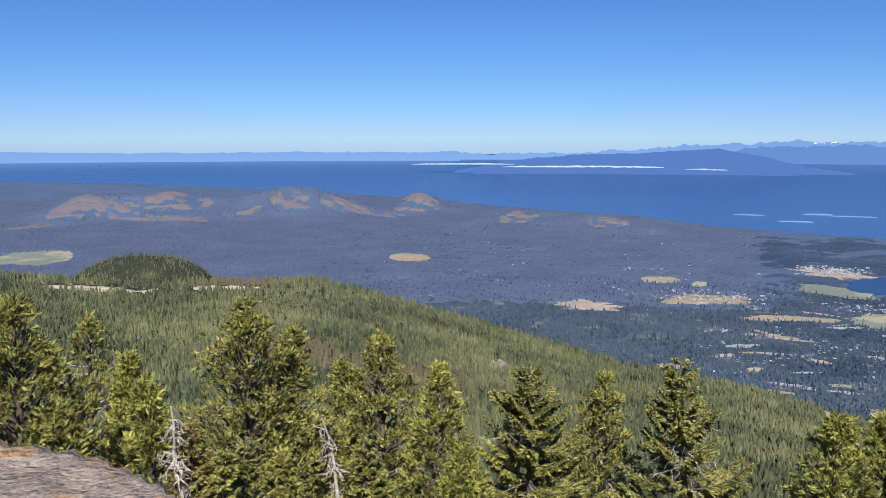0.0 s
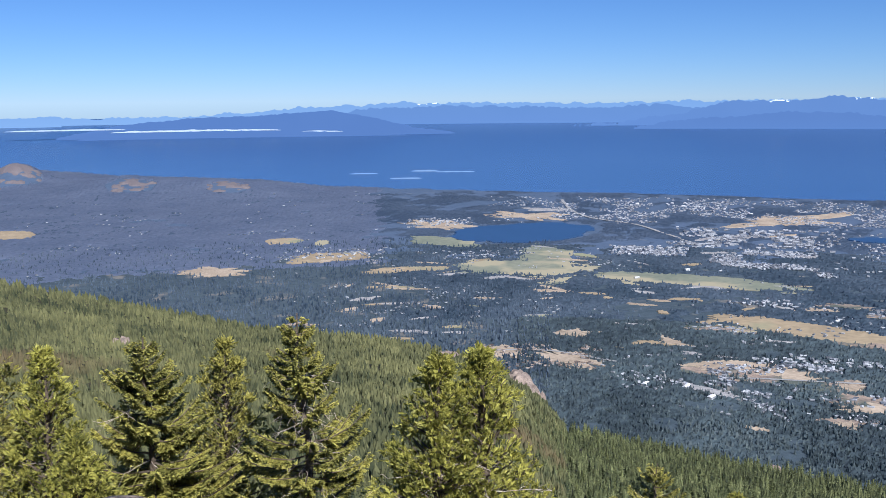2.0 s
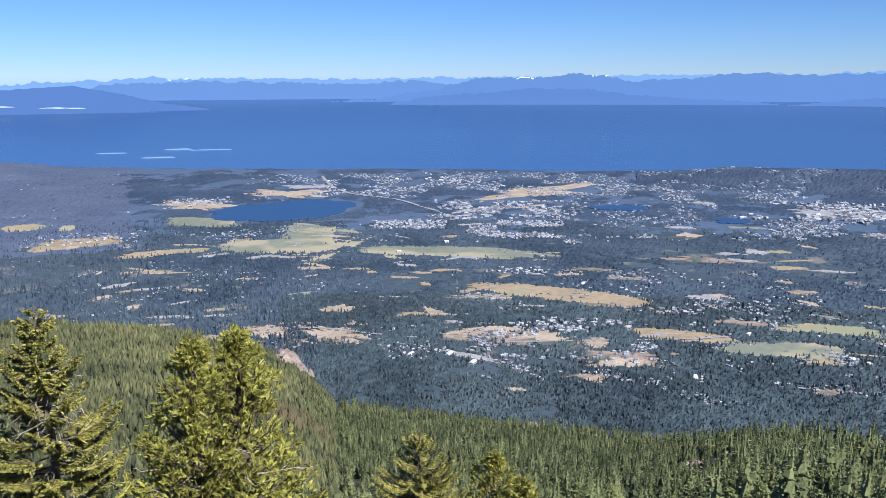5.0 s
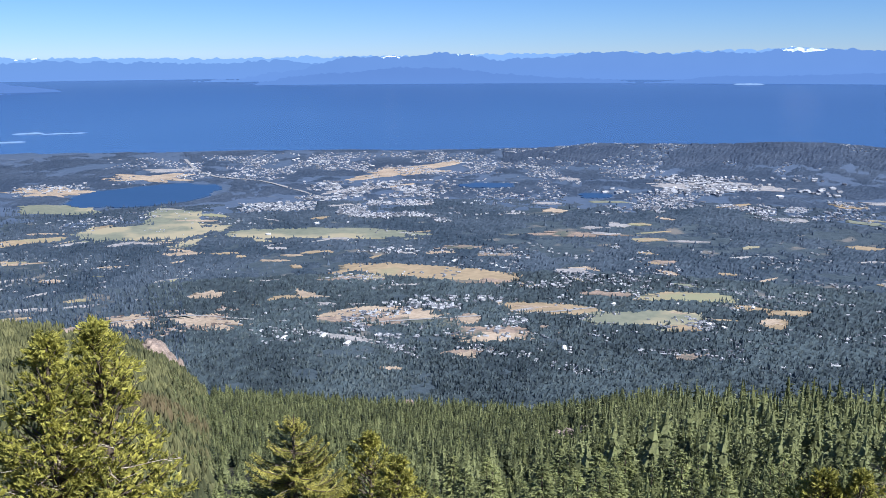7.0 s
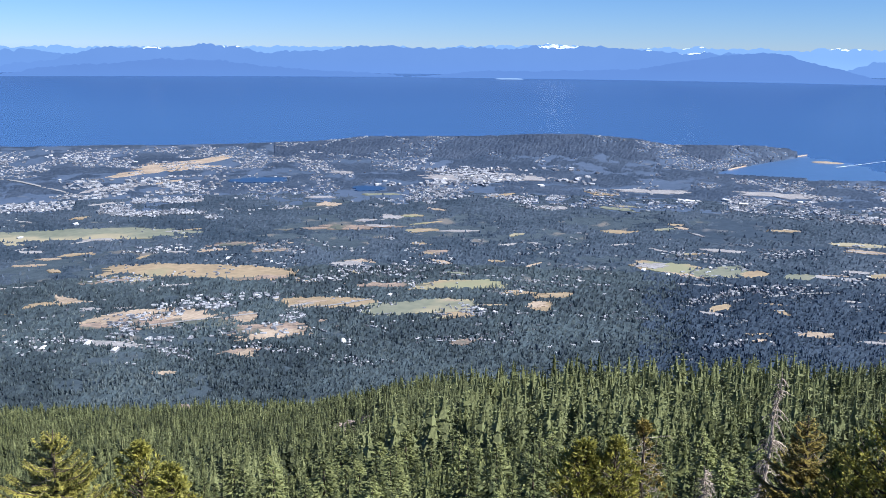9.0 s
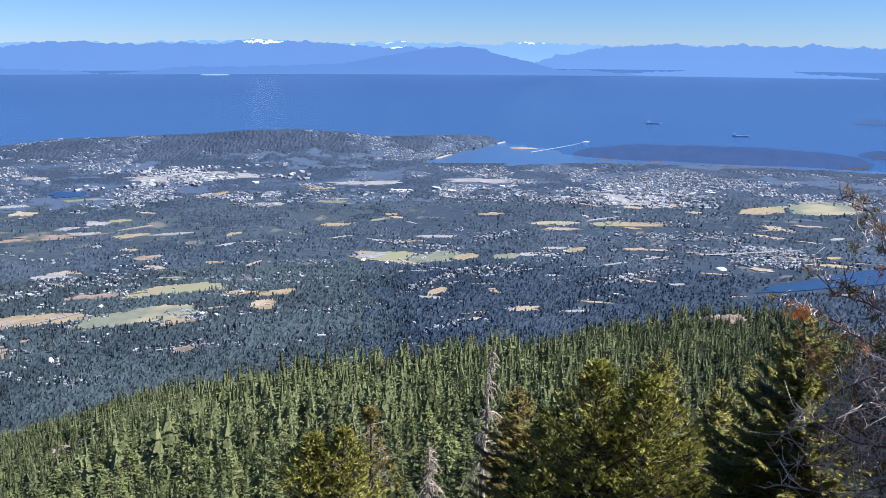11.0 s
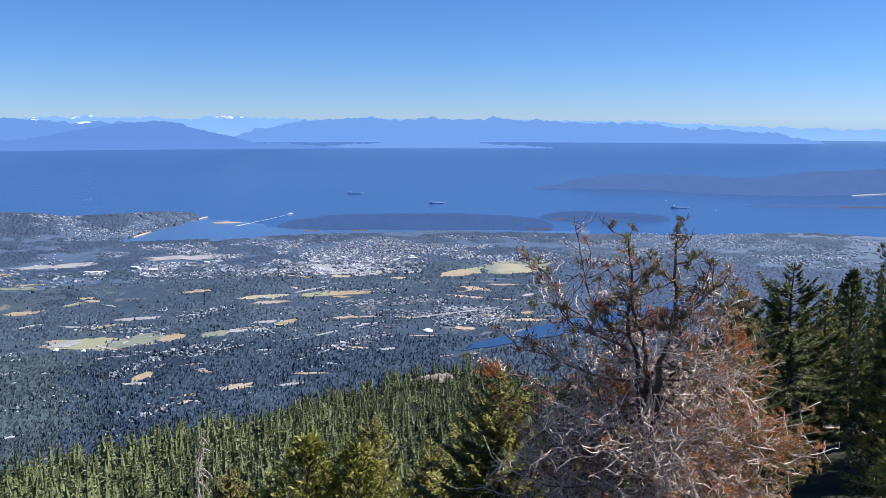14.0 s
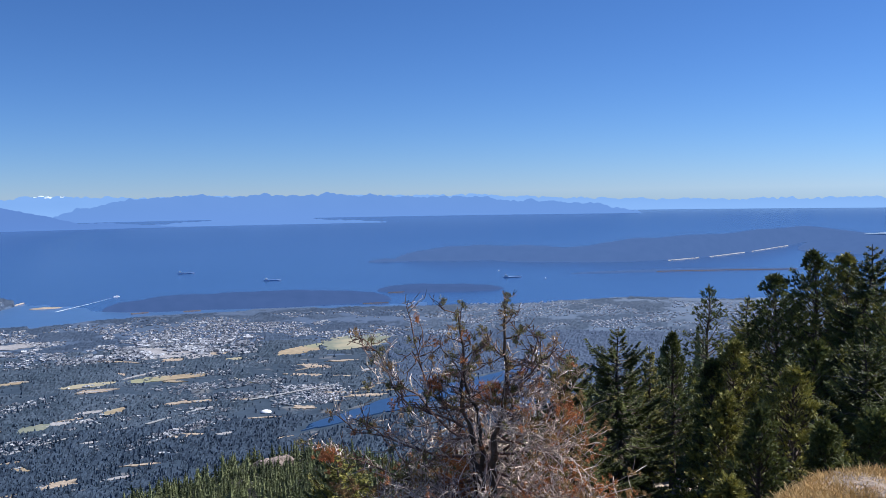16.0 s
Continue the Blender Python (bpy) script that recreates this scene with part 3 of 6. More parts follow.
mound("island", 102.3, 110.2, 1620, 55, 12, ISLAND_GLOW, "small wooded island with houses on its tip", seed=4)
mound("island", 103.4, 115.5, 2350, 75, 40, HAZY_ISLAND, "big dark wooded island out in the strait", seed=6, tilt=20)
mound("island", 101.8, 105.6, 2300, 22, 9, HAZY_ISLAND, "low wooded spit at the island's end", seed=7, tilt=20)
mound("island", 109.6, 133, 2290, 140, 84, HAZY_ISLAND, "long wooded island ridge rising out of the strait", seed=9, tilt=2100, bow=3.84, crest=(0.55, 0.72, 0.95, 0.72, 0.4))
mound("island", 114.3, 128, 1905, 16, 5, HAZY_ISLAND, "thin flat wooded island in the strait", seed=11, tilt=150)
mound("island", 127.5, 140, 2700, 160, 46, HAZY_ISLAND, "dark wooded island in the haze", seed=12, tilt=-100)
mound("shore_clearing", 63.5, 65.2, 4035, 14, 5, PALE_GLOW, "pale quarry on the far shore", seed=21)
mound("islet", 82.1, 83.9, 1555, 10, 3.0, BARE_EARTH, "small bare islet with a pale shore", seed=14)
for a0, a1, dd, hh in ((20.0, 22.0, 2050, 2.6), (21.3, 23.0, 2260, 3.2), (22.8, 25.3, 2230, 2.0), (17.5, 19.3, 2200, 2.0)):
    mound("islet", a0, a1, dd, 12, hh, PALE_GLOW, "low bare rocky islet in the strait", seed=int(dd))


def shore_strip(az0, az1, d, width, mat, label, tilt=0.0):
    geo = Geo()
    a = np.linspace(az0, az1, 60)
    t = np.linspace(0, 1, 60)
    x0, y0 = polar(a, d + tilt * t)
    x1, y1 = polar(a, d + tilt * t + width * (0.6 + 0.5 * np.abs(fbm(t * 8, t * 0, 1, 3))))
    v = np.concatenate([np.stack([x0, y0, sea_level(d + tilt * t) + 0.5], -1), np.stack([x1, y1, sea_level(d + tilt * t) + 2.2], -1)])
    i = np.arange(59)
    geo.add(v, np.stack([i, i + 1, i + 61, i + 60], -1))
    return thing("beach", geo, mat, label, "beach", "structure")


for p0, p1, dd, rise in ((120.2, 122.0, 2246, 90), (122.6, 124.6, 2368, 170), (125.0, 127.0, 2578, 250)):
    shore_strip(p0, p1, dd, 6, GRAVEL, "pale beach at the foot of the island", tilt=rise)
shore_strip(119.5, 127.5, 1946, 2.5, FAR_BLUFF, "sandbar beside the flat island", tilt=90)
for p0, p1, dd in ((87.6, 88.6, 1414), (90.6, 91.6, 1408), (101.4, 103.0, 1425), (103.0, 104.2, 1575)):
    shore_strip(p0, p1, dd, 1.6, FAR_BLUFF, "pale shore of the near island", tilt=5)
shore_strip(77.6, 81.9, 1394, 3, BARE_EARTH, "pale beach along the headland", tilt=255)


# the shallow bay between headland, island and town
geo = Geo()
geo.add(*sheet(np.arange(76.6, 105.5, 0.3), np.array([1270, 1330, 1400, 1465, 1530, 1560, 1600, 1640]) , lambda a, d: sea_level(d) + 0.35 - 1.6 * np.clip((d - np.interp(a, [76, 82, 84, 87, 104], [1600, 1640, 1560, 1450, 1450]) - 30 * fbm(a, a * 0, 2.0, 33)) / 30, 0, 1)))
thing("bay", geo, BAY, "paler blue shallow bay beside the town", "bay", "structure", smooth=True)


# ---------------------------------------------------------------- valley: lakes, fields, roads
def blob(name, az, el, half_az, half_el, mat, label, category, seed=0, lift=0.5, power=2.6, skew=0.0, rough=0.18, kind="structure", tilt=0.0):
    """A flat patch on the plain round (az, el), with an uneven outline and a turned-down rim; sizes in degrees as seen from the summit."""
    geo = Geo()
    n = 120
    t = np.arange(n) * 2 * np.pi / n
    c, s = np.cos(t), np.sin(t)
    r = (np.abs(c) ** power + np.abs(s) ** power) ** (-1 / power) * (1 + rough * 2.6 * fbm(c * 2.2, s * 2.2, 1, seed + 40, 5)) * (1 + (0.02 if category == "lake" else 0.16) * fbm(c * 8, s * 8, 1, seed + 41, 3))
    pa, pe = az + half_az * r * c + skew * r * s, el + half_el * r * s + tilt * r * c
    x, y = on_plain(pa, pe)
    cx, cy = x.mean(), y.mean()
    v, rings = [np.array([[cx, cy, 0]])], (0.5, 1.0)
    for k in rings:
        v.append(np.stack([cx + (x - cx) * k, cy + (y - cy) * k, 0 * x], -1))
    v.append(np.stack([x, y, 0 * x - 2.5], -1))
    v = np.concatenate(v)
    top = float(np.max(ground(np.degrees(np.arctan2(x, y)), np.hypot(x, y)))) if lift is None else PLAIN + 2 + lift
    if category == "lake":
        v[:, 2] += top
    else:
        va, vd = np.degrees(np.arctan2(v[:, 0], v[:, 1])), np.hypot(v[:, 0], v[:, 1])
        v[:, 2] += ground(va, vd) + lift
    i = np.arange(n)
    geo.add(v, np.stack([0 * i, 1 + i, 1 + (i + 1) % n], -1))
    for k in range(2):
        o, p = 1 + k * n, 1 + (k + 1) * n
        geo.f.append(np.stack([o + i, p + i, p + (i + 1) % n, o + (i + 1) % n], -1))
    PATCHES.append((az, el, half_az, half_el, skew, tilt))
    return thing(name, geo, mat, label, category, kind, smooth=False)


PATCHES = []
blob("lake", 28.3, -8.2, 4.3, 0.56, LAKE, "blue lake among fields and houses", "lake", 1, 1.0, 2.6, 1.3, 0.12, tilt=0.05)
blob("lake", 104.9, -12.64, 7.7, 0.5, LAKE, "long dark blue lake below the mountain", "lake", 2, 1.0, 2.4, 0.6, 0.16, tilt=1.7)
blob("lake", 49.0, -8.08, 1.7, 0.15, LAKE, "small blue town lake", "lake", 3, 1.0)
blob("lake", 55.7, -8.66, 1.0, 0.16, LAKE, "small blue pond in the town", "lake", 4, 1.0)

for az, el, ha, he, ti in ((21.2, -10.43, 2.76, 0.16, 0.07), (45.7, -13.46, 6.02, 0.45, -0.46), (53.2, -15.63, 3.37, 0.35, -0.12), (60.1, -14.64, 1.69, 0.26, 0.18),
                           (62.6, -14.46, 0.87, 0.19, 0.11), (61.4, -16.41, 1.02, 0.19, 0.08), (74.3, -12.98, 1.91, 0.29, -0.04), (79.5, -13.03, 0.89, 0.22, 0.04),
                           (61.8, -14.55, 2.6, 0.29, 0.03), (66.7, -15.79, 0.78, 0.32, -0.01)):
    blob("dry_field", az, el, ha, he, DRY_FIELD, "tan mown hay field ringed by trees", "field", int(abs(az) * 7) % 50, 0.5, 4.5, 0.3 * he, 0.13, tilt=ti)
for az, el, ha, he, ti in ((77.7, -15.18, 0.66, 0.19, 0.15), (89.6, -10.75, 2.31, 0.13, 0.09), (97.4, -9.54, 1.36, 0.22, 0.14), (-2.1, -7.32, 1.45, 0.26, -0.06),
                           (86.4, -12.45, 0.8, 0.16, 0.11), (67.5, -15.09, 1.39, 0.16, 0.13), (59.9, -12.61, 0.88, 0.13, 0.04), (16.1, -9.57, 2.4, 0.29, 0.04),
                           (13.4, -8.5, 1.28, 0.22, -0.03)):
    blob("dry_field", az, el, ha, he, DRY_FIELD, "tan mown hay field ringed by trees", "field", int(abs(az) * 7) % 50, 0.5, 4.5, 0.3 * he, 0.13, tilt=ti)
for az, el, ha, he, ti in ((23.4, -8.75, 2.04, 0.26, -0.17), (28.0, -10.36, 4.16, 0.48, -0.11), (29.8, -9.67, 1.6, 0.64, -0.19), (38.3, -10.91, 6.16, 0.32, -0.19),
                           (58.3, -16.05, 3.15, 0.42, 0.15), (77.4, -13.13, 1.6, 0.26, 0.12), (60.8, -15.86, 1.75, 0.42, -0.03)):
    blob("green_field", az, el, ha, he, GREEN_FIELD, "pale green pasture in the valley", "field", int(abs(az) * 5) % 50, 0.6, 4.5, 0.3 * he, 0.13, tilt=ti)
for az, el, ha, he, ti in ((85.3, -10.85, 1.64, 0.1, 0.04), (100.8, -9.2, 2.06, 0.42, 0.17), (82.1, -12.97, 0.93, 0.19, 0.05), (77.4, -13.04, 1.3, 0.29, 0.19),
                           (15.7, -8.69, 0.49, 0.19, 0.01), (-24.0, -6.7, 2.2, 0.4, 0)):
    blob("green_field", az, el, ha, he, GREEN_FIELD, "pale green pasture in the valley", "field", int(abs(az) * 5) % 50, 0.6, 4.5, 0.3 * he, 0.13, tilt=ti)
for az, el, ha, he, ti in ((26.8, -15.45, 1.63, 0.35, -0.23), (31.1, -15.86, 2.28, 0.42, -0.44), (40.6, -15.8, 1.96, 0.22, 0.16), (44.4, -15.97, 1.26, 0.29, 0.04),
                           (47.9, -16.39, 0.8, 0.29, -0.09), (49.9, -17.49, 2.01, 0.26, 0.08), (37.7, -14.69, 1.05, 0.16, -0.22), (47.7, -18.57, 0.95, 0.16, -0.05),
                           (66.5, -15.71, 0.72, 0.19, 0.05), (83.3, -16.2, 1.12, 0.16, 0.05)):
    blob("bare_ground", az, el, ha, he, BARE_EARTH, "cleared tan earth among the valley woods", "field", int(abs(az) * 3) % 50, 0.7, 3.0, 0.5 * he, 0.5, tilt=ti)
for az, el, ha, he, ti in ((9.2, -10.18, 1.93, 0.26, -0.04), (22.9, -7.71, 1.93, 0.22, -0.16), (28.8, -7.17, 1.97, 0.19, -0.09), (31.3, -14.31, 1.31, 0.19, 0.0),
                           (42.8, -19.33, 0.81, 0.1, -0.04), (43.8, -7.22, 2.54, 0.26, 0.14)):
    blob("bare_ground", az, el, ha, he, BARE_EARTH, "cleared tan earth among the valley woods", "field", int(abs(az) * 3) % 50, 0.7, 3.0, 0.5 * he, 0.5, tilt=ti)
for az, el, ha, he in ((40.3, -16.1, 2.38, 0.44), (44.0, -16.35, 2.11, 0.31), (49.3, -17.11, 2.72, 0.31), (47.8, -16.26, 0.88, 0.24), (42.0, -15.7, 1.36, 0.14), (47.6, -11.88, 1.53, 0.12), (49.5, -12.38, 1.36, 0.1), (54.9, -11.02, 3.23, 0.1), (60.0, -12.56, 0.88, 0.12), (40.3, -13.73, 2.38, 0.12), (48.9, -14.01, 2.04, 0.1), (47.4, -18.43, 1.53, 0.14), (61.6, -18.19, 0.85, 0.2), (56.7, -14.63, 2.04, 0.14)):
    blob("bare_ground", az, el, ha, he, DRY_EARTH, "reddish-brown cleared ground among woods and houses", "field", int(abs(az) * 7) % 50, 0.6, 2.4, 0.9 * he, 0.6)
for az, el, ha, he, ti in ((-24.3, -5.0, 1.47, 0.05, 0.02), (-16.5, -4.95, 2.58, 0.05, -0.04), (-12.1, -4.85, 1.18, 0.04, 0.05)):
    blob("bare_ground", az, el, ha, he, FAR_BLUFF, "pale cleared ground at the foot of the far hills", "field", int(abs(az) * 3) % 50, 0.7, 3.0, 0.5 * he, 0.5, tilt=ti)
for az, el, ha, he, ti in ((89.5, -9.29, 2.77, 0.29, -0.14), (39.7, -17.35, 1.77, 0.13, -0.29),
                           (63.1, -7.9, 3.4, 0.2, 0.04), (40.5, -8.3, 1.6, 0.1, 0.12)):
    blob("paved_lot", az, el, ha, he, GRAVEL, "pale paved lots and yards of the town", "yard", int(abs(az) * 2) % 50, 0.8, 3.5, 0.3 * he, 0.3, tilt=ti)
for az, el, ha, he, ti in ((73.4, -12.97, 0.9, 0.14, 0.05), (73.3, -8.48, 2.0, 0.1, 0.03), (37.1, -16.54, 0.18, 0.13, -0.48),
                           (29.6, -6.75, 1.2, 0.08, 0), (80.7, -8.3, 2.2, 0.12, 0)):
    blob("paved_lot", az, el, ha, he, GRAVEL, "pale paved lots and yards of the town", "yard", int(abs(az) * 2) % 50, 0.8, 3.5, 0.3 * he, 0.3, tilt=ti)


# small clearings, yards and lawns strewn over the plain
r = np.random.default_rng(17)
for k in range(190):
    az, el = r.uniform(14, 104), r.triangular(-17.5, -11.5, -6.4)
    if el > -9 and r.random() < 0.35:
        continue
    kind_of = int(r.choice(4, p=(0.28, 0.08, 0.34, 0.30)))
    blob(("dry_field", "green_field", "bare_ground", "paved_lot")[kind_of], az, el, r.uniform(0.25, 1.2), r.uniform(0.02, 0.08) * (0.6 - el / 16), (DRY_FIELD, GREEN_FIELD, BARE_EARTH, GRAVEL)[kind_of],
         ("small tan field between the woods", "small pale green meadow between the woods", "small cleared patch of earth", "pale yard among trees and houses")[kind_of], "field", k, 0.6, 2.6, r.normal(0, 0.3), 0.35, tilt=r.normal(0, 0.06))


def road(points, width, label):
    """A road across the plain through places given as azimuth and degrees below the level."""
    p = np.array(points, float)
    t = np.linspace(0, len(p) - 1, 12 * len(p))
    az, el = np.interp(t, np.arange(len(p)), p[:, 0]), np.interp(t, np.arange(len(p)), p[:, 1])
    k = np.ones(9) / 9
    az, el = (np.convolve(np.pad(q, 4, mode="edge"), k, "valid") for q in (az, el))
    x, y = on_plain(az, el)
    d = unit(np.gradient(np.stack([x, y], -1), axis=0))
    nx, ny = -d[:, 1] * width / 2, d[:, 0] * width / 2
    z = ground(az, np.hypot(x, y)) + 0.9
    n = len(x)
    v = np.concatenate([np.stack([x + nx, y + ny, z], -1), np.stack([x - nx, y - ny, z], -1)])
    i = np.arange(n - 1)
    geo = Geo()
    geo.add(v, np.stack([i, i + 1, i + n + 1, i + n], -1))
    return thing("road", geo, ROAD, label, "road", "structure")


road(((30.6, -6.1), (31.2, -6.8), (32.5, -7.3), (35.2, -7.6), (37.5, -8.3), (39, -8.8)), 5, "pale highway curving past the lake")
road(((25, -15.5), (30, -15.4), (34, -16.0), (36.4, -16.2), (37.2, -16.9), (39.7, -17.3)), 2.5, "pale road through the building plots")
road(((88, -13.4), (92, -12.6), (96, -12.2), (100, -11.7)), 4, "pale street through the suburb")
road(((75, -15.6), (79, -14.6), (83, -13.8), (88, -13.4)), 3, "valley road past the farms")
road(((40, -16.6), (47, -16.3), (53, -15.9), (58, -15.2)), 2.5, "pale valley road")


def rocky_face(az, d, w_az, w_d, h, label, mat=None):
    """A bare bluff breaking out of the wooded slope."""
    geo = Geo()
    n = 34
    s, t = np.meshgrid(np.linspace(-1, 1, n), np.linspace(-1, 1, n), indexing="ij")
    rr = np.clip(1 - (np.abs(s) ** 2.5 + np.abs(t) ** 2.5) * 0.8 - (0.6 if d > 1000 else 0.15) + (2.4 if d > 1000 else 1.3) * fbm(s * 3, t * 3, 1, abs(int(az * 3)) + 70, 4), 0, 1) * np.clip(4 * (1 - np.maximum(np.abs(s), np.abs(t))), 0, 1)
    a, dd = az + w_az * s, d + w_d * t
    x, y = polar(a, dd)
    z = ground(a, dd) - 0.8 + h * rr ** 0.6 * (1 + 0.45 * fbm(x, y, max(w_d * 0.4, 1.5), abs(int(az)) + 5, 4))
    i, j = np.meshgrid(np.arange(n - 1), np.arange(n - 1), indexing="ij")
    geo.add(np.stack([x, y, z], -1), np.stack([i * n + j, i * n + j + 1, (i + 1) * n + j + 1, (i + 1) * n + j], -1).reshape(-1, 4))
    ROCKS.append((az, d, w_az, w_d))
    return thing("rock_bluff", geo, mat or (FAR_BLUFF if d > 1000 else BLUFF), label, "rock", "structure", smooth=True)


ROCKS = []
GROVE_ROCK_D = min(range(14, 45), key=lambda q: abs(math.degrees(math.atan2(float(ground(120.3, q)) - EYE, q)) + 14.6))
rocky_face(28.6, 383, 1.5, 13, 6.0, "bare pinkish rock bluff at the end of the wooded ridge")
rocky_face(23.6, 392, 0.9, 7, 2.6, "bare rock dome among the trees")
rocky_face(43.9, 318, 0.55, 5, 3.6, "round bare rock knob on the ridge")
OUTCROP_D = 206
rocky_face(54.7, OUTCROP_D, 1.9, 9, 3.4, "bare rock outcrop with fallen logs in the forest")
ROCKS.append((54.7, OUTCROP_D - 15, 2.0, 20))
rocky_face(95.5, 292, 1.8, 6, 2.6, "pale rock slabs among the trees on the ridge top")
rocky_face(3.5, 330, 0.6, 6, 2.5, "small pale rock patch on the wooded slope")
rocky_face(-20.5, 412, 4.2, 6, 1.6, "tan clearing along the crest of the slope", BARE_EARTH)
rocky_face(-13.5, 412, 2.6, 4, 1.6, "tan clearing along the crest of the slope", BARE_EARTH)
ROCKS.append((120.3, GROVE_ROCK_D - 8, 1.7, 9))
rocky_face(120.3, GROVE_ROCK_D, 1.9, 3.0, 1.0, "sunlit bare rock and dry grass in the grove", BARE_EARTH)
for az, dd, wa, wd, h in ((-21.8, 2050, 1.8, 70, 3), (-19.4, 2030, 1.4, 60, 3), (-16.0, 2060, 2.2, 70, 3), (-9.2, 2050, 1.6, 70, 3), (-6.0, 2060, 1.8, 60, 3), (-1.6, 2130, 1.6, 70, 4),
                          (-3.6, 2030, 1.5, 40, 2), (4.6, 1790, 1.6, 60, 3), (10.2, 1730, 1.4, 50, 3)):
    rocky_face(az, dd, wa, wd, h, "bare reddish rock face on a far wooded hill")


# ---------------------------------------------------------------- valley: town
def clear_of(az, el, margin=1.0):
    """True where no lake, field or yard lies."""
    free = np.ones(len(az), bool)
    for k, (a, e, ha, he, sk, ti) in enumerate(PATCHES):
        s = (el - e - ti * (az - a) / ha) / he
        c = (az - a - sk * s) / ha
        free &= (np.abs(c) ** 2.6 + np.abs(s) ** 2.6) > (1.15 if k < 4 else margin)
    return free


HOUSES = []


def houses(n, az0, az1, el0, el1, size, label, seed, spread=0.0, tilt=0.0):
    """Many small gabled houses standing on the plain, as one town quarter."""
    r = np.random.default_rng(seed)
    az, el = r.uniform(az0, az1, n * 6), r.uniform(el0, el1, n * 6)
    keep = fbm(az * 3, el * 16, 6, seed + 60, 4) > spread + 0.07
    for k in range(4):
        a, e, ha, he, sk, ti = PATCHES[k]
        s = (el - e - ti * (az - a) / ha) / he
        keep &= (np.abs((az - a - sk * s) / ha) ** 2.4 + np.abs(s) ** 2.4) > 1.05
    rim_w = np.minimum(np.minimum(az - az0, az1 - az) / (0.3 * (az1 - az0)), np.minimum(el - el0, el1 - el) / (0.2 * (el1 - el0)))
    keep &= r.random(len(az)) < np.clip(rim_w, 0, 1) ** 0.8
    keep &= ~in_bay(az, np.hypot(*on_plain(az, el)))
    az, el = az[keep][:n], el[keep][:n]
    el = el + tilt * (az - (az0 + az1) / 2)
    HOUSES.append(np.stack([az, el], -1))
    x, y = on_plain(az, el)
    d = np.hypot(x, y)
    z = ground(az, d) + 0.4
    n = len(x)
    turn = 0.6 + np.round(r.random(n) * 3) * np.pi / 2 + fbm(x, y, 90, seed) * 1.2
    w, l, h = size * r.uniform(0.7, 1.2, n), size * r.uniform(0.9, 1.9, n), size * r.uniform(0.26, 0.45, n)
    c, s = np.cos(turn), np.sin(turn)
    corner = lambda u, v, k: np.stack([x + c * u * l - s * v * w, y + s * u * l + c * v * w, z + k], -1)
    walls = np.stack([corner(u, v, k) for k in (0, h) for u, v in ((-.5, -.5), (.5, -.5), (.5, .5), (-.5, .5))], 1)
    base = np.arange(n)[:, None, None] * 8
    q = np.array([[0, 1, 5, 4], [1, 2, 6, 5], [2, 3, 7, 6], [3, 0, 4, 7]])
    geo = Geo()
    geo.add(walls.reshape(-1, 3), (base + q).reshape(-1, 4))
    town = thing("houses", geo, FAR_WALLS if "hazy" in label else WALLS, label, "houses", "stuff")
    e = 0.56
    ridge = h + size * 0.28
    roof = np.stack([corner(-e, -e, h), corner(e, -e, h), corner(e, e, h), corner(-e, e, h), corner(-e, 0, ridge), corner(e, 0, ridge)], 1)
    base = np.arange(n)[:, None, None] * 6
    geo = Geo()
    geo.add(roof.reshape(-1, 3), (base + np.array([[0, 1, 5, 4], [2, 3, 4, 5]])).reshape(-1, 4))
    geo.add(roof.reshape(-1, 3), (base + np.array([[1, 2, 5], [3, 0, 4]])).reshape(-1, 3))
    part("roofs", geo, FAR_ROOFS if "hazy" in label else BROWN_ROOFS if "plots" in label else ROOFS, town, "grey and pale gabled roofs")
    return town


houses(2300, 26, 60, -7.6, -5.95, 2.0, "pale houses of a seaside town", 1, -0.05)
houses(480, 37, 47, -8.9, -7.7, 2.8, "white halls and houses of a town quarter", 2, -0.2)
houses(260, 33.5, 38.4, -9.5, -8.9, 2.3, "rows of white mobile homes beside the fields", 16, -0.6)
houses(620, 38.5, 47, -10.4, -8.9, 2.0, "pale houses of a town quarter", 17, 0.0)
houses(420, 56, 70, -8.5, -7.3, 3.6, "large white roofs of a shopping quarter", 3, -0.1)
houses(900, 56, 72, -9.9, -8.4, 1.9, "white roofs of a town quarter", 18, 0.02)
houses(300, 46, 57, -10.2, -7.0, 1.9, "houses among the trees round a town lake", 19, 0.06)
houses(330, 56, 72, -7.3, -6.2, 1.9, "houses climbing a wooded hill above the bay", 4, 0.12)
houses(520, 70, 81, -7.2, -6.0, 1.8, "close-set houses on the headland above the bay", 20, -0.1)
houses(2200, 72, 96, -9.7, -7.4, 1.9, "close-set pale houses of a town", 5, -0.02)
houses(300, 84, 95, -9.6, -8.6, 3.6, "large pale roofs of an industrial quarter", 21, -0.15)
houses(2000, 86, 112, -9.0, -7.2, 1.8, "close-set pale houses behind the harbour", 6, -0.04)
houses(460, 95.5, 101, -12.9, -11.6, 1.3, "white mobile homes and houses near the lake", 7, -0.5)
houses(500, 84, 100, -13.2, -9.6, 1.5, "houses scattered among suburban trees", 8, 0.10)
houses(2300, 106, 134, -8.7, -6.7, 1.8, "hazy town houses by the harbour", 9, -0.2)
houses(150, 25, 34, -16.6, -15.0, 1.7, "new houses on cleared building plots", 10, -0.1)
houses(190, 34, 52, -17.6, -15.4, 1.8, "houses strung along a valley road", 11, 0.05)
houses(900, 36, 96, -15.5, -10.8, 1.5, "farmhouses and sheds scattered in the valley", 12, 0.16)
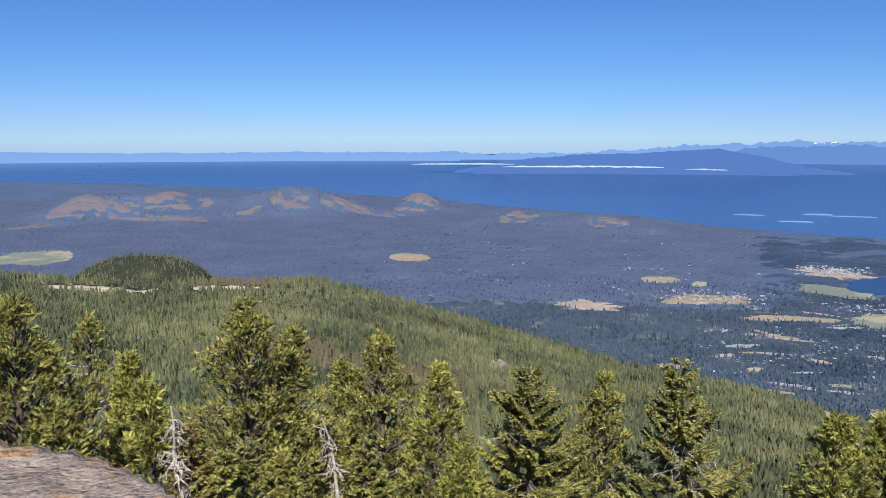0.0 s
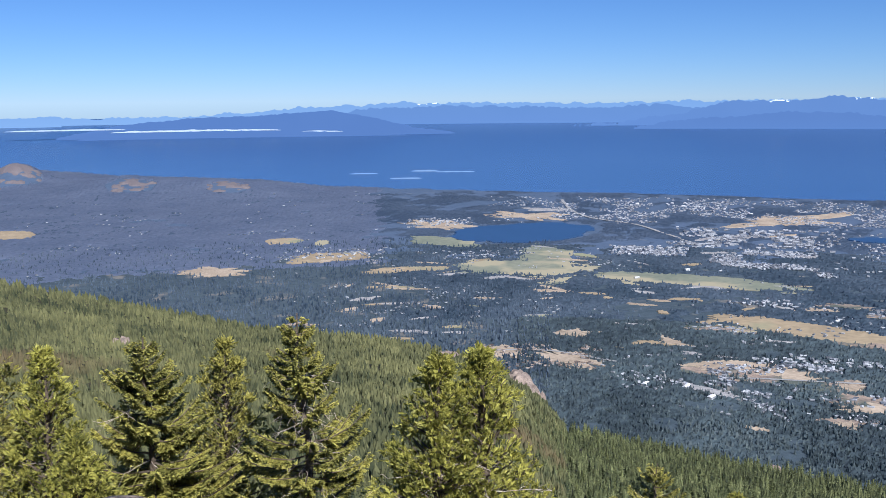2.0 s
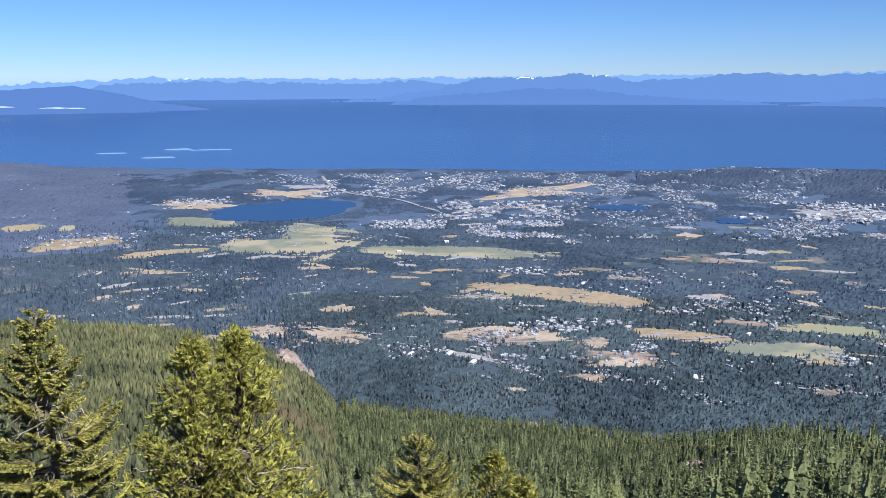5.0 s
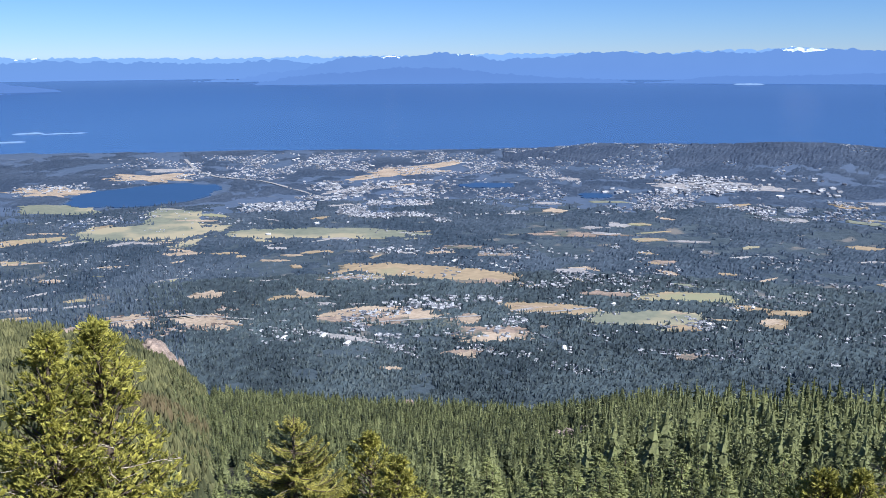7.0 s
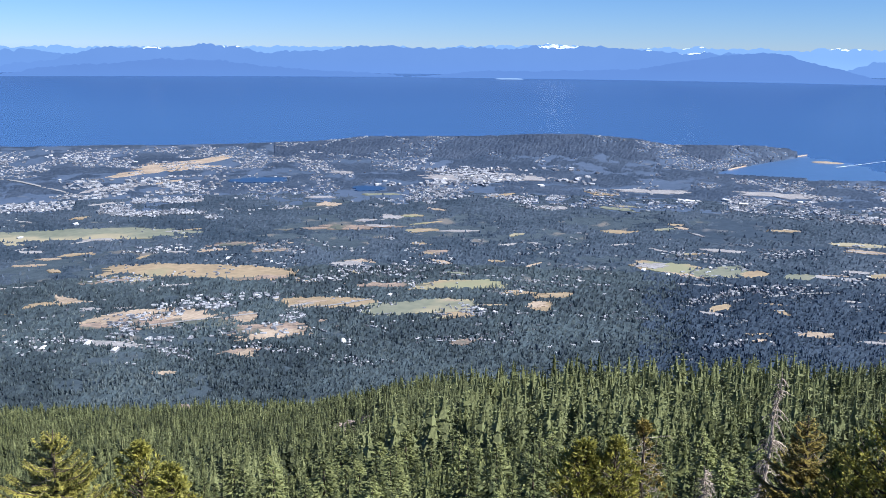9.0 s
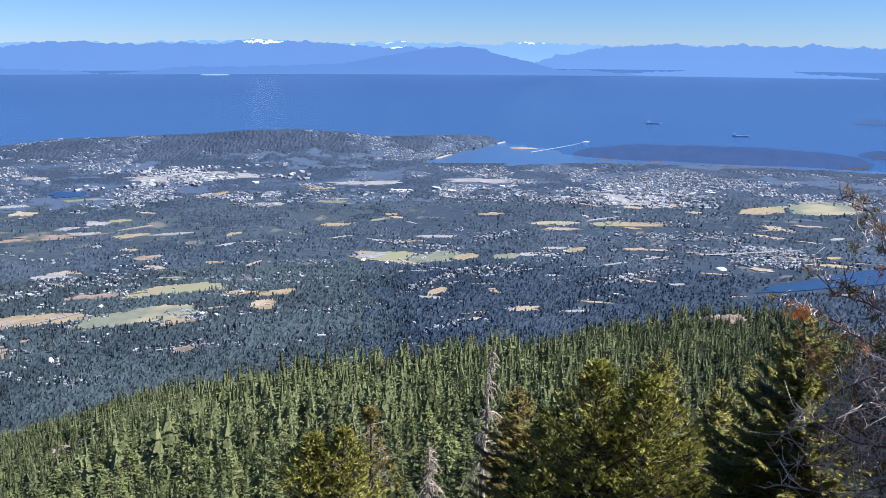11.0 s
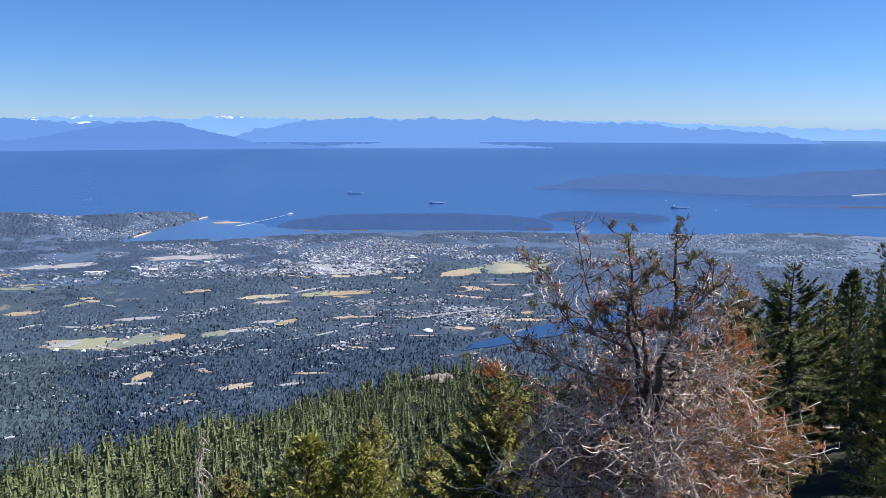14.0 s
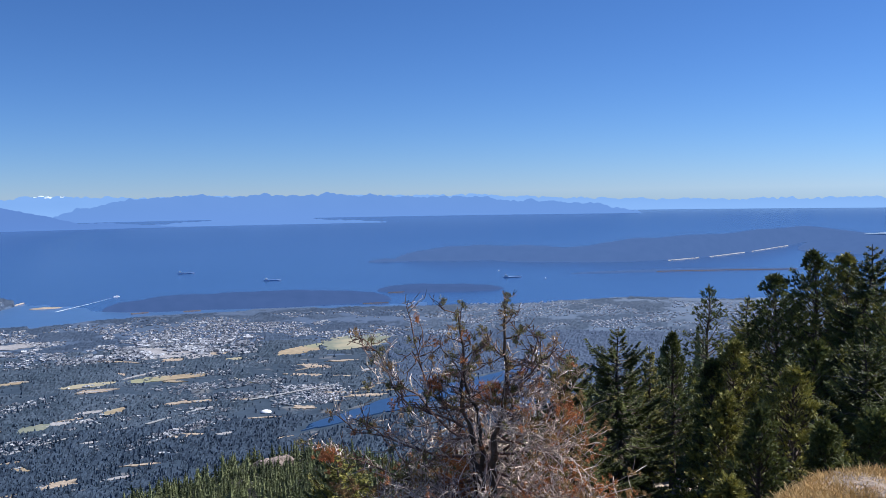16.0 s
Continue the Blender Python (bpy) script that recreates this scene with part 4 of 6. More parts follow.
houses(320, 12, 36, -14.5, -9.0, 1.3, "scattered valley houses among the woods", 13, 0.14)
houses(380, 30, 92, -18.8, -15.4, 1.3, "scattered houses among the near valley woods", 14, 0.12)
houses(170, -6, 22, -10, -5.4, 1.5, "far scattered houses on wooded hills", 15, 0.12)
houses(150, 86.9, 93.4, -14.16, -13.60, 1.35, "row of white houses near the lake", 31, -1.0, 0.221)
houses(70, 74.7, 79.4, -15.01, -14.41, 1.45, "houses and sheds strung along a valley road", 32, -1.0, 0.352)
houses(80, 78.2, 83.7, -14.09, -13.53, 1.45, "houses and sheds strung along a valley road", 33, -1.0, 0.125)
houses(90, 74.1, 79.5, -12.64, -12.04, 1.45, "houses and barns beside the farm fields", 34, -0.6, -0.121)
houses(230, 89.1, 96.2, -11.66, -11.06, 1.4, "pale houses of a suburb among trees", 35, -0.6, 0.062)
houses(80, 79.1, 83.4, -11.99, -11.39, 1.45, "houses and sheds strung along a valley road", 36, -0.6, 0.054)
houses(35, 76.9, 79.7, -17.48, -17.08, 1.6, "houses and sheds strung along a valley road", 37, -1.0, 0.214)
houses(70, 12.9, 19.6, -9.73, -9.12, 2.2, "white houses beside the dry fields of the valley", 61, -1.0, 0.006)
houses(110, 20.4, 25.4, -7.82, -7.22, 2.3, "white houses beside the dry fields of the valley", 62, -1.0, 0.013)
houses(60, 22.1, 29.5, -9.85, -9.24, 2.0, "white houses beside the dry fields of the valley", 63, -1.0, 0.062)
houses(60, 42.2, 47.5, -15.79, -15.35, 2.2, "white halls and houses on cleared ground", 41, -1.0, -0.025)
houses(55, 43.4, 51.1, -15.31, -14.91, 2.0, "houses and sheds scattered along a valley lane", 42, -1.0, -0.020)
houses(45, 46.7, 52.5, -18.66, -18.06, 1.5, "houses and sheds scattered along a valley lane", 43, -1.0, -0.117)
houses(40, 47.9, 52.0, -12.51, -12.01, 1.9, "houses and sheds scattered along a valley lane", 44, -1.0, -0.088)
houses(90, 53.0, 59.4, -14.08, -13.48, 1.8, "houses and sheds scattered along a valley lane", 45, -1.0, -0.053)
houses(45, 50.9, 54.5, -14.38, -13.99, 1.8, "houses and sheds scattered along a valley lane", 46, -1.0, 0.032)
houses(50, 40.7, 45.5, -12.25, -11.75, 1.8, "houses and sheds scattered along a valley lane", 47, -1.0, 0.000)
houses(45, 58.2, 65.1, -18.12, -17.72, 1.5, "houses and sheds scattered along a valley lane", 48, -1.0, 0.058)
houses(40, 61.5, 63.6, -16.59, -15.89, 1.6, "houses and sheds scattered along a valley lane", 49, -1.0, -0.220)
houses(45, 41.8, 44.7, -18.44, -17.84, 1.6, "houses and sheds scattered along a valley lane", 50, -1.0, -0.253)
houses(30, 50.0, 51.8, -16.74, -16.24, 2.0, "houses on a cleared hillside", 51, -1.0, -0.007)
houses(40, 51.9, 57.4, -19.64, -19.04, 1.4, "houses and sheds scattered along a valley lane", 52, -1.0, -0.126)
houses(40, 38.0, 42.7, -13.95, -13.45, 1.6, "houses and sheds scattered along a valley lane", 53, -1.0, -0.047)


# ---------------------------------------------------------------- woods
def cones(az, d, h, r_ratio, tiers, sides, seed, geo):
    """Small conifers: each a stack of ragged cones."""
    r = np.random.default_rng(seed)
    x, y = polar(az, d)
    z = ground(az, d) - 0.1 * h
    n = len(x)
    for k in range(tiers):
        lo, hi = k / tiers * 0.85, min(1.0, (k + 1) / tiers * 0.9 + 0.22)
        rad = h * r_ratio * (1 - k / tiers * 0.8)
        ph = r.random(n)[:, None] * 6.28 + np.arange(sides) * 2 * np.pi / sides
        jit = r.uniform(0.6, 1.25, (n, sides))
        ring = np.stack([x[:, None] + rad[:, None] * jit * np.cos(ph), y[:, None] + rad[:, None] * jit * np.sin(ph),
                         z[:, None] + h[:, None] * (lo + 0.06 * r.standard_normal((n, sides)))], -1)
        tip = np.stack([x + 0.02 * h * r.standard_normal(n), y + 0.02 * h * r.standard_normal(n), z + h * hi], -1)[:, None]
        v = np.concatenate([tip, ring], 1)
        s = np.arange(sides)
        f = np.stack([0 * s, 1 + s, 1 + (s + 1) % sides], -1)
        geo.add(v.reshape(-1, 3), (np.arange(n)[:, None, None] * (sides + 1) + f).reshape(-1, 3))


def off_rocks(az, d):
    free = np.ones(len(az), bool)
    for a, rd, wa, wd in ROCKS:
        free &= ((az - a) / (wa * 0.9)) ** 2 + ((d - rd) / (wd * 1.1)) ** 2 > 1
    return free


def wood(n, az0, az1, d_of, tiers, sides, mat, label, seed, shape=0.17, height=None, low=0.55, dens=-0.6):
    r = np.random.default_rng(seed)
    az = r.uniform(az0, az1, n)
    d = d_of(az, r.random(n))
    x, y = polar(az, d)
    keep = off_rocks(az, d) & (fbm(x, y, 45, seed + 3) > dens)
    az, d = az[keep], d[keep]
    x, y = polar(az, d)
    big = np.interp(az, TREE_AZ, TREE_H) if height is None else height
    h = big * r.uniform(low, 1.12, len(az)) * (1 + 0.25 * fbm(x, y, 25, seed + 5))
    geo = Geo()
    cones(az, d, h, shape, tiers, sides, seed, geo)
    return thing("forest", geo, mat, label, "forest", "stuff")


rim_of = lambda az: np.interp(az, RIM_AZ, RIM_D)
wood(32000, -32, 31, lambda a, u: np.sqrt(60 ** 2 + (rim_of(a) ** 2 - 60 ** 2) * u), 2, 5, HILL_WOOD, "dense conifer forest covering a long mountain slope", 5, 0.32, dens=-0.9, low=0.5)
wood(7000, -32, -8, lambda a, u: 540 + 180 * u, 2, 4, KNOLL_WOOD, "wooded knoll behind the ridge", 8, 0.22, height=3.2, dens=-2)


def valley_wood(n, az0, az1, el0, el1, h, label, seed, dens, tiers=2, mat=None):
    """Trees on the plain, thicker where the noise says wood, none on lakes, fields and yards."""
    r = np.random.default_rng(seed)
    az, el = r.uniform(az0, az1, n), r.uniform(el0, el1, n)
    keep = clear_of(az, el, 0.62 + 0.5 * fbm(az * 9, el * 30, 6, seed, 3))
    az, el = az[keep], el[keep]
    x, y = on_plain(az, el)
    d = np.hypot(x, y)
    keep = (fbm(x, y, 70, 200) + 0.5 * fbm(x, y, 18, 201) > dens) | (r.random(len(x)) < 0.22)
    keep &= (d > rim_of(az) * 1.05) & (d < np.interp(az, COAST_AZ, COAST_D) - 8)
    keep &= off_rocks(az, d) & ~in_bay(az, d)
    az, d = az[keep], d[keep]
    geo = Geo()
    cones(az, d, h * np.random.default_rng(seed + 1).uniform(0.45, 1.2, len(az)) ** 1.3, (0.34 if tiers > 1 else 0.5) if el0 < -9.5 else 1.1, tiers, 4 if tiers < 2 else 3, seed, geo)
    # material goes by distance: the further, the more haze in its colour
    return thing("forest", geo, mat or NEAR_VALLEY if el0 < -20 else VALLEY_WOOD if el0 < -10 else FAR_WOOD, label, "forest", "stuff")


valley_wood(22000, 28, 76, -21.5, -13.5, 3.3, "dark green conifer woods filling the near valley", 21, -0.5, 2)
valley_wood(18000, 74, 112, -21.5, -13.5, 3.3, "conifer woods in the near valley in haze-painted blue-green", 24, -0.5, 2, SUNWARD_NEAR)
valley_wood(22000, -8, 30, -19, -8.5, 4.0, "hazy blue-green woods in the valley", 22, -0.5, 2)
valley_wood(8000, 20, 108, -13.5, -9.0, 3.2, "haze-tinted blue-green trees standing above the valley woods", 23, -0.1, 1)


def canopy(az0, az1, el0, el1, step_az, step_el, h, lump, mat, label, seed, dens):
    """Far woods as one lumpy skin of crowns, open over fields, lakes and houses."""
    a, e = np.meshgrid(np.arange(az0, az1, step_az), np.arange(el0, el1, step_el), indexing="ij")
    n, m = a.shape
    r = np.random.default_rng(seed)
    a, e = a + r.uniform(-0.4, 0.4, a.shape) * step_az, e + r.uniform(-0.4, 0.4, a.shape) * step_el
    x, y = on_plain(a, e)
    d = np.hypot(x, y)
    thick = 2.2 * (fbm(x, y, 70, 200) + 0.5 * fbm(x, y, 18, 201) + 0.25 * fbm(x, y, 6, 202) - dens)
    free = clear_of(a.ravel(), e.ravel(), 0.75).reshape(n, m) & off_rocks(a.ravel(), d.ravel()).reshape(n, m)
    town = np.concatenate(HOUSES)
    gi, gj = ((town[:, 0] - az0) / step_az).round().astype(int), ((town[:, 1] - el0) / step_el).round().astype(int)
    for di in (-1, 0, 1):
        ok = (gi + di >= 0) & (gi + di < n) & (gj >= 0) & (gj < m)
        free[gi[ok] + di, gj[ok]] = False
    free &= ~in_bay(a, d) & (d > rim_of(a) * 1.08) & (d < np.interp(a, COAST_AZ, COAST_D) - 8)
    edge_fade = np.clip((e - el0) / (0.12 + 0.5 * np.abs(fbm(x, y, 30, seed + 8, 3))), 0, 1)
    edge_fade = edge_fade * np.clip((az1 - a) / (0.8 + 7 * np.abs(fbm(x, y, 60, seed + 9, 4))), 0, 1) ** 0.5
    skin = edge_fade * h * (0.7 + lump * r.random(a.shape) + 0.4 * fbm(x, y, 14, seed + 7, 2)) * np.clip(thick, 0, 1) ** 0.5
    z = ground(a, d) + np.where(free, skin, 0) - 0.9
    i, j = np.meshgrid(np.arange(n - 1), np.arange(m - 1), indexing="ij")
    q = np.stack([i * m + j, (i + 1) * m + j, (i + 1) * m + j + 1, i * m + j + 1], -1).reshape(-1, 4)
    zz = (skin * free).ravel()
    q = q[(zz[q] > 0.5).any(1)]
    geo = Geo()
    geo.add(np.stack([x, y, z], -1), q)
    return thing("forest", geo, mat, label, "forest", "stuff")


canopy(28, 76, -21.6, -13.4, 0.15, 0.085, 1.9, 0.8, NEAR_CANOPY, "near valley canopy coloured dark green for the shade between crowns", 60, -0.6)
canopy(73, 112, -21.6, -13.4, 0.15, 0.085, 1.9, 0.8, SUNWARD_CANOPY, "near valley canopy coloured dark blue-green for shade and haze", 66, -0.6)
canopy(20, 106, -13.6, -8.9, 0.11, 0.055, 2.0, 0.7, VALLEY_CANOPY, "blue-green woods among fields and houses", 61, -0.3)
canopy(103, 134, -13.6, -8.6, 0.11, 0.055, 2.0, 0.7, SUNWARD_MID, "smooth woods beyond the long lake in haze-painted blue", 67, -1.2)
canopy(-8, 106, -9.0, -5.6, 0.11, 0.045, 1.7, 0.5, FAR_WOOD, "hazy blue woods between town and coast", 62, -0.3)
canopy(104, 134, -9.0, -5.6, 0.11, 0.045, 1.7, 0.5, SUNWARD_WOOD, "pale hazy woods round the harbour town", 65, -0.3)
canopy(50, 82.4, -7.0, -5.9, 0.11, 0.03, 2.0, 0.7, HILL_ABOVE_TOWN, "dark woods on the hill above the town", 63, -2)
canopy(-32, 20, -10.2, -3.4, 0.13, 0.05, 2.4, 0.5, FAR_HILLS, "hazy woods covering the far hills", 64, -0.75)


# ---------------------------------------------------------------- trees close by
def kites(geo, base, d, length, width, r):
    """Slim four-cornered sprays from base along d, each turned at random about its length."""
    side = unit(np.cross(d, r.standard_normal(d.shape))) * width[:, None]
    mid = base + d * (0.45 * length)[:, None]
    v = np.stack([base, mid - side, base + d * length[:, None], mid + side], 1)
    geo.add(v.reshape(-1, 3), np.arange(len(base) * 4).reshape(-1, 4))


def shoots(geo, at, axis, size, needles, r):
    """Pine shoots: a dense core of two crossed sprays with needles standing off it like a bottle brush."""
    n = len(at)
    ln = size * r.uniform(0.75, 1.25, n)
    for _ in range(2):
        kites(geo, at, unit(axis + 0.12 * r.standard_normal(axis.shape)), ln, ln * 0.17, r)
    own = np.repeat(np.arange(n), needles)
    along = r.uniform(0.15, 0.95, len(own))
    d = unit(axis[own] * 0.75 + 0.62 * r.standard_normal((len(own), 3)))
    base = at[own] + axis[own] * (ln[own] * along)[:, None]
    side = unit(np.cross(d, r.standard_normal(d.shape))) * (0.055 * ln[own])[:, None]
    tip = base + d * (ln[own] * r.uniform(0.4, 0.62, len(own)))[:, None]
    geo.add(np.stack([base - side, base + side, tip], 1).reshape(-1, 3), np.arange(len(own) * 3).reshape(-1, 3))


def tufts(geo, at, axis, count, length, width, r, spread=0.85):
    """Bottlebrush tufts of needles: count blades round each axis."""
    n = len(at)
    if not n:
        return
    d = unit(axis[:, None] * 0.8 + spread * r.standard_normal((n, count, 3)) * 0.75)
    side = unit(np.cross(d, r.standard_normal((n, count, 3)))) * width
    base = at[:, None] - d * 0.02 + 0.015 * r.standard_normal((n, count, 3))
    tip = base + d * (length * r.uniform(0.7, 1.2, (n, count, 1)))
    v = np.stack([base - side, base + side, tip], 2)
    geo.add(v.reshape(-1, 3), np.arange(n * count * 3).reshape(-1, 3))


def limbs(h0, h1, count, reach, r, rise0, rise1, shape):
    """Start, azimuth, length and rise of the limbs of a crown between two heights."""
    t = np.sort(r.random(count))
    az = np.arange(count) * 2.399 + r.standard_normal(count) * 0.4
    lump = 1 + 0.22 * fbm(t * 7, np.sin(az) * 1.3, 1, int(r.integers(90)))
    length = reach * shape(t) * r.uniform(0.75, 1.12, count) * lump
    rise = np.radians(rise0 + (rise1 - rise0) * t + r.standard_normal(count) * 8)
    return t, h0 + (h1 - h0) * t, az, np.maximum(length, 0.08), rise


def trunk_line(h, r, n=9):
    t = np.linspace(0, 1, n)
    bend = np.cumsum(r.standard_normal((n, 2)), 0) * 0.012 * h
    bend = bend * t[:, None]
    return np.stack([bend[:, 0] - bend[-1, 0] * t, bend[:, 1] - bend[-1, 1] * t, h * t], -1)


def on_trunk(line, z):
    return np.stack([np.interp(z, line[:, 2], line[:, k]) for k in range(3)], -1)


def make_pine(h, reach, r, density=1.0, crown=0.72, blades=10, dead=False):
    """Geometry of a pine: trunk with limbs, crown of needle tufts, bare dead sticks."""
    wood_g, limb_g, crown_g, sticks = Geo(), Geo(), Geo(), Geo()
    line = trunk_line(h, r)
    tube(wood_g, line, np.linspace(0.02 * h + 0.03, 0.012, len(line)), 7)
    count = int(185 * density * (crown * h / 4.5) ** 0.7)
    crown_m = crown * h
    shape = lambda t: np.minimum(((1.0 - t) * crown_m / 2.6 + 0.01) ** 0.8, 1.3) + 0.05
    t, z, az, length, rise = limbs(h * (1 - crown), h * 0.985, count, reach, r, -4, 52, shape)
    root = on_trunk(line, z)
    out = np.stack([np.cos(az), np.sin(az), np.zeros(count)], -1)
    for k in range(count):
        s = np.linspace(0, 1, 4)[:, None]
        pts = root[k] + out[k] * length[k] * np.cos(rise[k]) * s + np.array([0, 0, 1]) * (length[k] * np.sin(rise[k]) * s + 0.22 * length[k] * s * s)
        tube(limb_g, pts, np.linspace(0.012 + 0.012 * length[k], 0.005, 4), 3)
    fine = blades > 8
    puffs = np.maximum((length * (5.2 if fine else 4.2) * density).astype(int), 2)
    own = np.repeat(np.arange(count), puffs)
    s = r.uniform(0.16, 1.0, len(own)) ** 0.62
    swing = r.standard_normal(len(own)) * 0.24 * (1.15 - 0.55 * s)
    o = out[own]
    perp = np.stack([-o[:, 1], o[:, 0], 0 * s], -1)
    ln = length[own]
    heart = root[own] + o * (ln * np.cos(rise[own]) * s)[:, None] + perp * (swing * ln)[:, None]
    heart[:, 2] += ln * np.sin(rise[own]) * s + 0.22 * ln * s * s + r.standard_normal(len(own)) * 0.05 * ln
    many = 8 if fine else 6
    lead = np.repeat(unit(o * 0.6 + perp * (np.sign(swing) * 0.3)[:, None] + np.array([0, 0, 0.65])), many, 0)
    axis = unit(lead + 0.62 * r.standard_normal(lead.shape))
    at = np.repeat(heart, many, 0) + axis * 0.02 + 0.035 * r.standard_normal(axis.shape)
    shoots(crown_g, at, axis, 0.12 if fine else 0.17, 4 if fine else 3, r)
    top = np.repeat(line[-1:], 10, 0) + r.standard_normal((10, 3)) * 0.03 - np.array([[0, 0, 1]]) * np.linspace(0.05, 0.4, 10)[:, None]
    shoots(crown_g, top, unit(np.array([[0, 0, 1.0]]) + 0.35 * r.standard_normal((10, 3))), 0.16, 8, r)
    stick_count = 90 if dead else int(14 * density)
    for _ in range(stick_count):
        zz = h * r.uniform(0.25, 0.9 if dead else 0.7)
        p = on_trunk(line, np.array([zz]))[0]
        a = r.uniform(0, 6.28)
        o1 = np.array([math.cos(a), math.sin(a), r.uniform(-0.25, 0.35)])
        s = np.linspace(0, 1, 5)[:, None]
        pts = p + o1 * s * reach * r.uniform(0.45, 0.95) + np.cumsum(r.standard_normal((5, 3)) * 0.03, 0)
        tube(sticks, pts, np.linspace(0.012, 0.003, 5), 3)
        for m in range(3):
            q = pts[2 + m % 3]
            e = q + unit(o1 + r.standard_normal(3) * 0.8) * r.uniform(0.1, 0.3)
            tube(sticks, np.stack([q, (q + e) / 2 + r.standard_normal(3) * 0.02, e]), [0.006, 0.005, 0.003], 3)
    return wood_g, limb_g, crown_g, sticks


def make_fir(h, reach, r, density=1.0, old=False):
    """Geometry of a fir or hemlock: trunk, flat drooping sprays of short needles, bare sticks."""
    wood_g, limb_g, crown_g, sticks = Geo(), Geo(), Geo(), Geo()
    line = trunk_line(h, r)
    tube(wood_g, line, np.linspace(0.018 * h + 0.03, 0.01, len(line)), 7)
    count = int(178 * density * (h / 6) ** 0.5)
    crown_m = min(0.85 * h, 5.6)
    shape = lambda t: np.minimum(((1.0 - t) * crown_m / 2.4 + 0.01) ** 0.78, 1.4) + 0.04
    if old:
        shape = lambda t: np.minimum(((1.0 - t) * crown_m / 2.4 + 0.01) ** 0.7, 1.35) * (0.55 + 0.6 * np.abs(np.sin(t * 13 + 1))) + 0.06
    t, z, az, length, rise = limbs(h - crown_m, h * 0.985, count, reach, r, -16, 30, shape)
    root = on_trunk(line, z)
    out = np.stack([np.cos(az), np.sin(az), np.zeros(count)], -1)
    curve = lambda k, s: root[k] + out[k] * (length[k] * np.cos(rise[k]))[..., None] * s[..., None] + np.stack(
        [0 * s, 0 * s, length[k] * (np.sin(rise[k]) * s + 0.16 * s * s - 0.10 * np.sin(s * 3.1))], -1)
    for k in range(count):
        s = np.linspace(0, 1, 4)
        tube(limb_g, curve(np.full(4, k), s), np.linspace(0.01 + 0.01 * length[k], 0.004, 4), 3)
    per = np.maximum((length * 150 * density).astype(int), 8)
    own = np.repeat(np.arange(count), per)
    m = len(own)
    s = r.uniform(0.15 if not old else 0.28, 1.0, m)
    side = np.where(r.random(m) < 0.5, -1.0, 1.0)
    o = out[own]
    perp = np.stack([-o[:, 1], o[:, 0], 0 * s], -1)
    p0 = curve(own, s)
    ln = (0.09 + 0.2 * length[own] * (1.1 - s)) * r.uniform(0.6, 1.2, m)
    d = unit(o * 0.75 + perp * side[:, None] * 0.85 + np.stack([0 * s, 0 * s, r.normal(-0.10, 0.14, m)], -1))
    up = np.array([0, 0, 1.0])
    for q in range(4):
        frac = q / 4
        b = p0 + d * (ln * frac)[:, None]
        sd = unit(np.cross(d, up)) * (1 if q % 2 else -1)
        dd = unit(d + sd * (0.75 if q else 0.0) + 0.25 * r.standard_normal(d.shape))
        l2 = np.where(q == 0, ln, 0.55 * ln * (1.1 - frac))
        w = unit(np.cross(dd, up + 0.5 * r.standard_normal(d.shape))) * (0.016 + 0.003 * q)
        mid = b + dd * (l2 * 0.45)[:, None]
        tip = b + dd * l2[:, None]
        if q:
            crown_g.add(np.stack([b - w * 0.9, b + w * 0.9, tip], 1).reshape(-1, 3), np.arange(m * 3).reshape(-1, 3))
        else:
            crown_g.add(np.stack([b, mid - w, tip, mid + w], 1).reshape(-1, 3), np.arange(m * 4).reshape(-1, 4))
    for _ in range(85 if old else 8):
        zz = h * r.uniform(0.3, 0.85)
        p = on_trunk(line, np.array([zz]))[0]
        a = r.uniform(0, 6.28)
        o1 = np.array([math.cos(a), math.sin(a), r.uniform(-0.5, 0.1)])
        ss = np.linspace(0, 1, 5)[:, None]
        pts = p + o1 * ss * reach * r.uniform(0.3, 0.7) + np.cumsum(r.standard_normal((5, 3)) * 0.03, 0)
        tube(sticks, pts, np.linspace(0.010, 0.003, 5), 3)
        for e in range(3):
            q = pts[2 + e % 3]
            w = q + unit(o1 + r.standard_normal(3) * 0.7 - [0, 0, 0.6]) * r.uniform(0.1, 0.35)
            tube(sticks, np.stack([q, (q + w) / 2 + r.standard_normal(3) * 0.02, w]), [0.006, 0.004, 0.003], 3)
    return wood_g, limb_g, crown_g, sticks


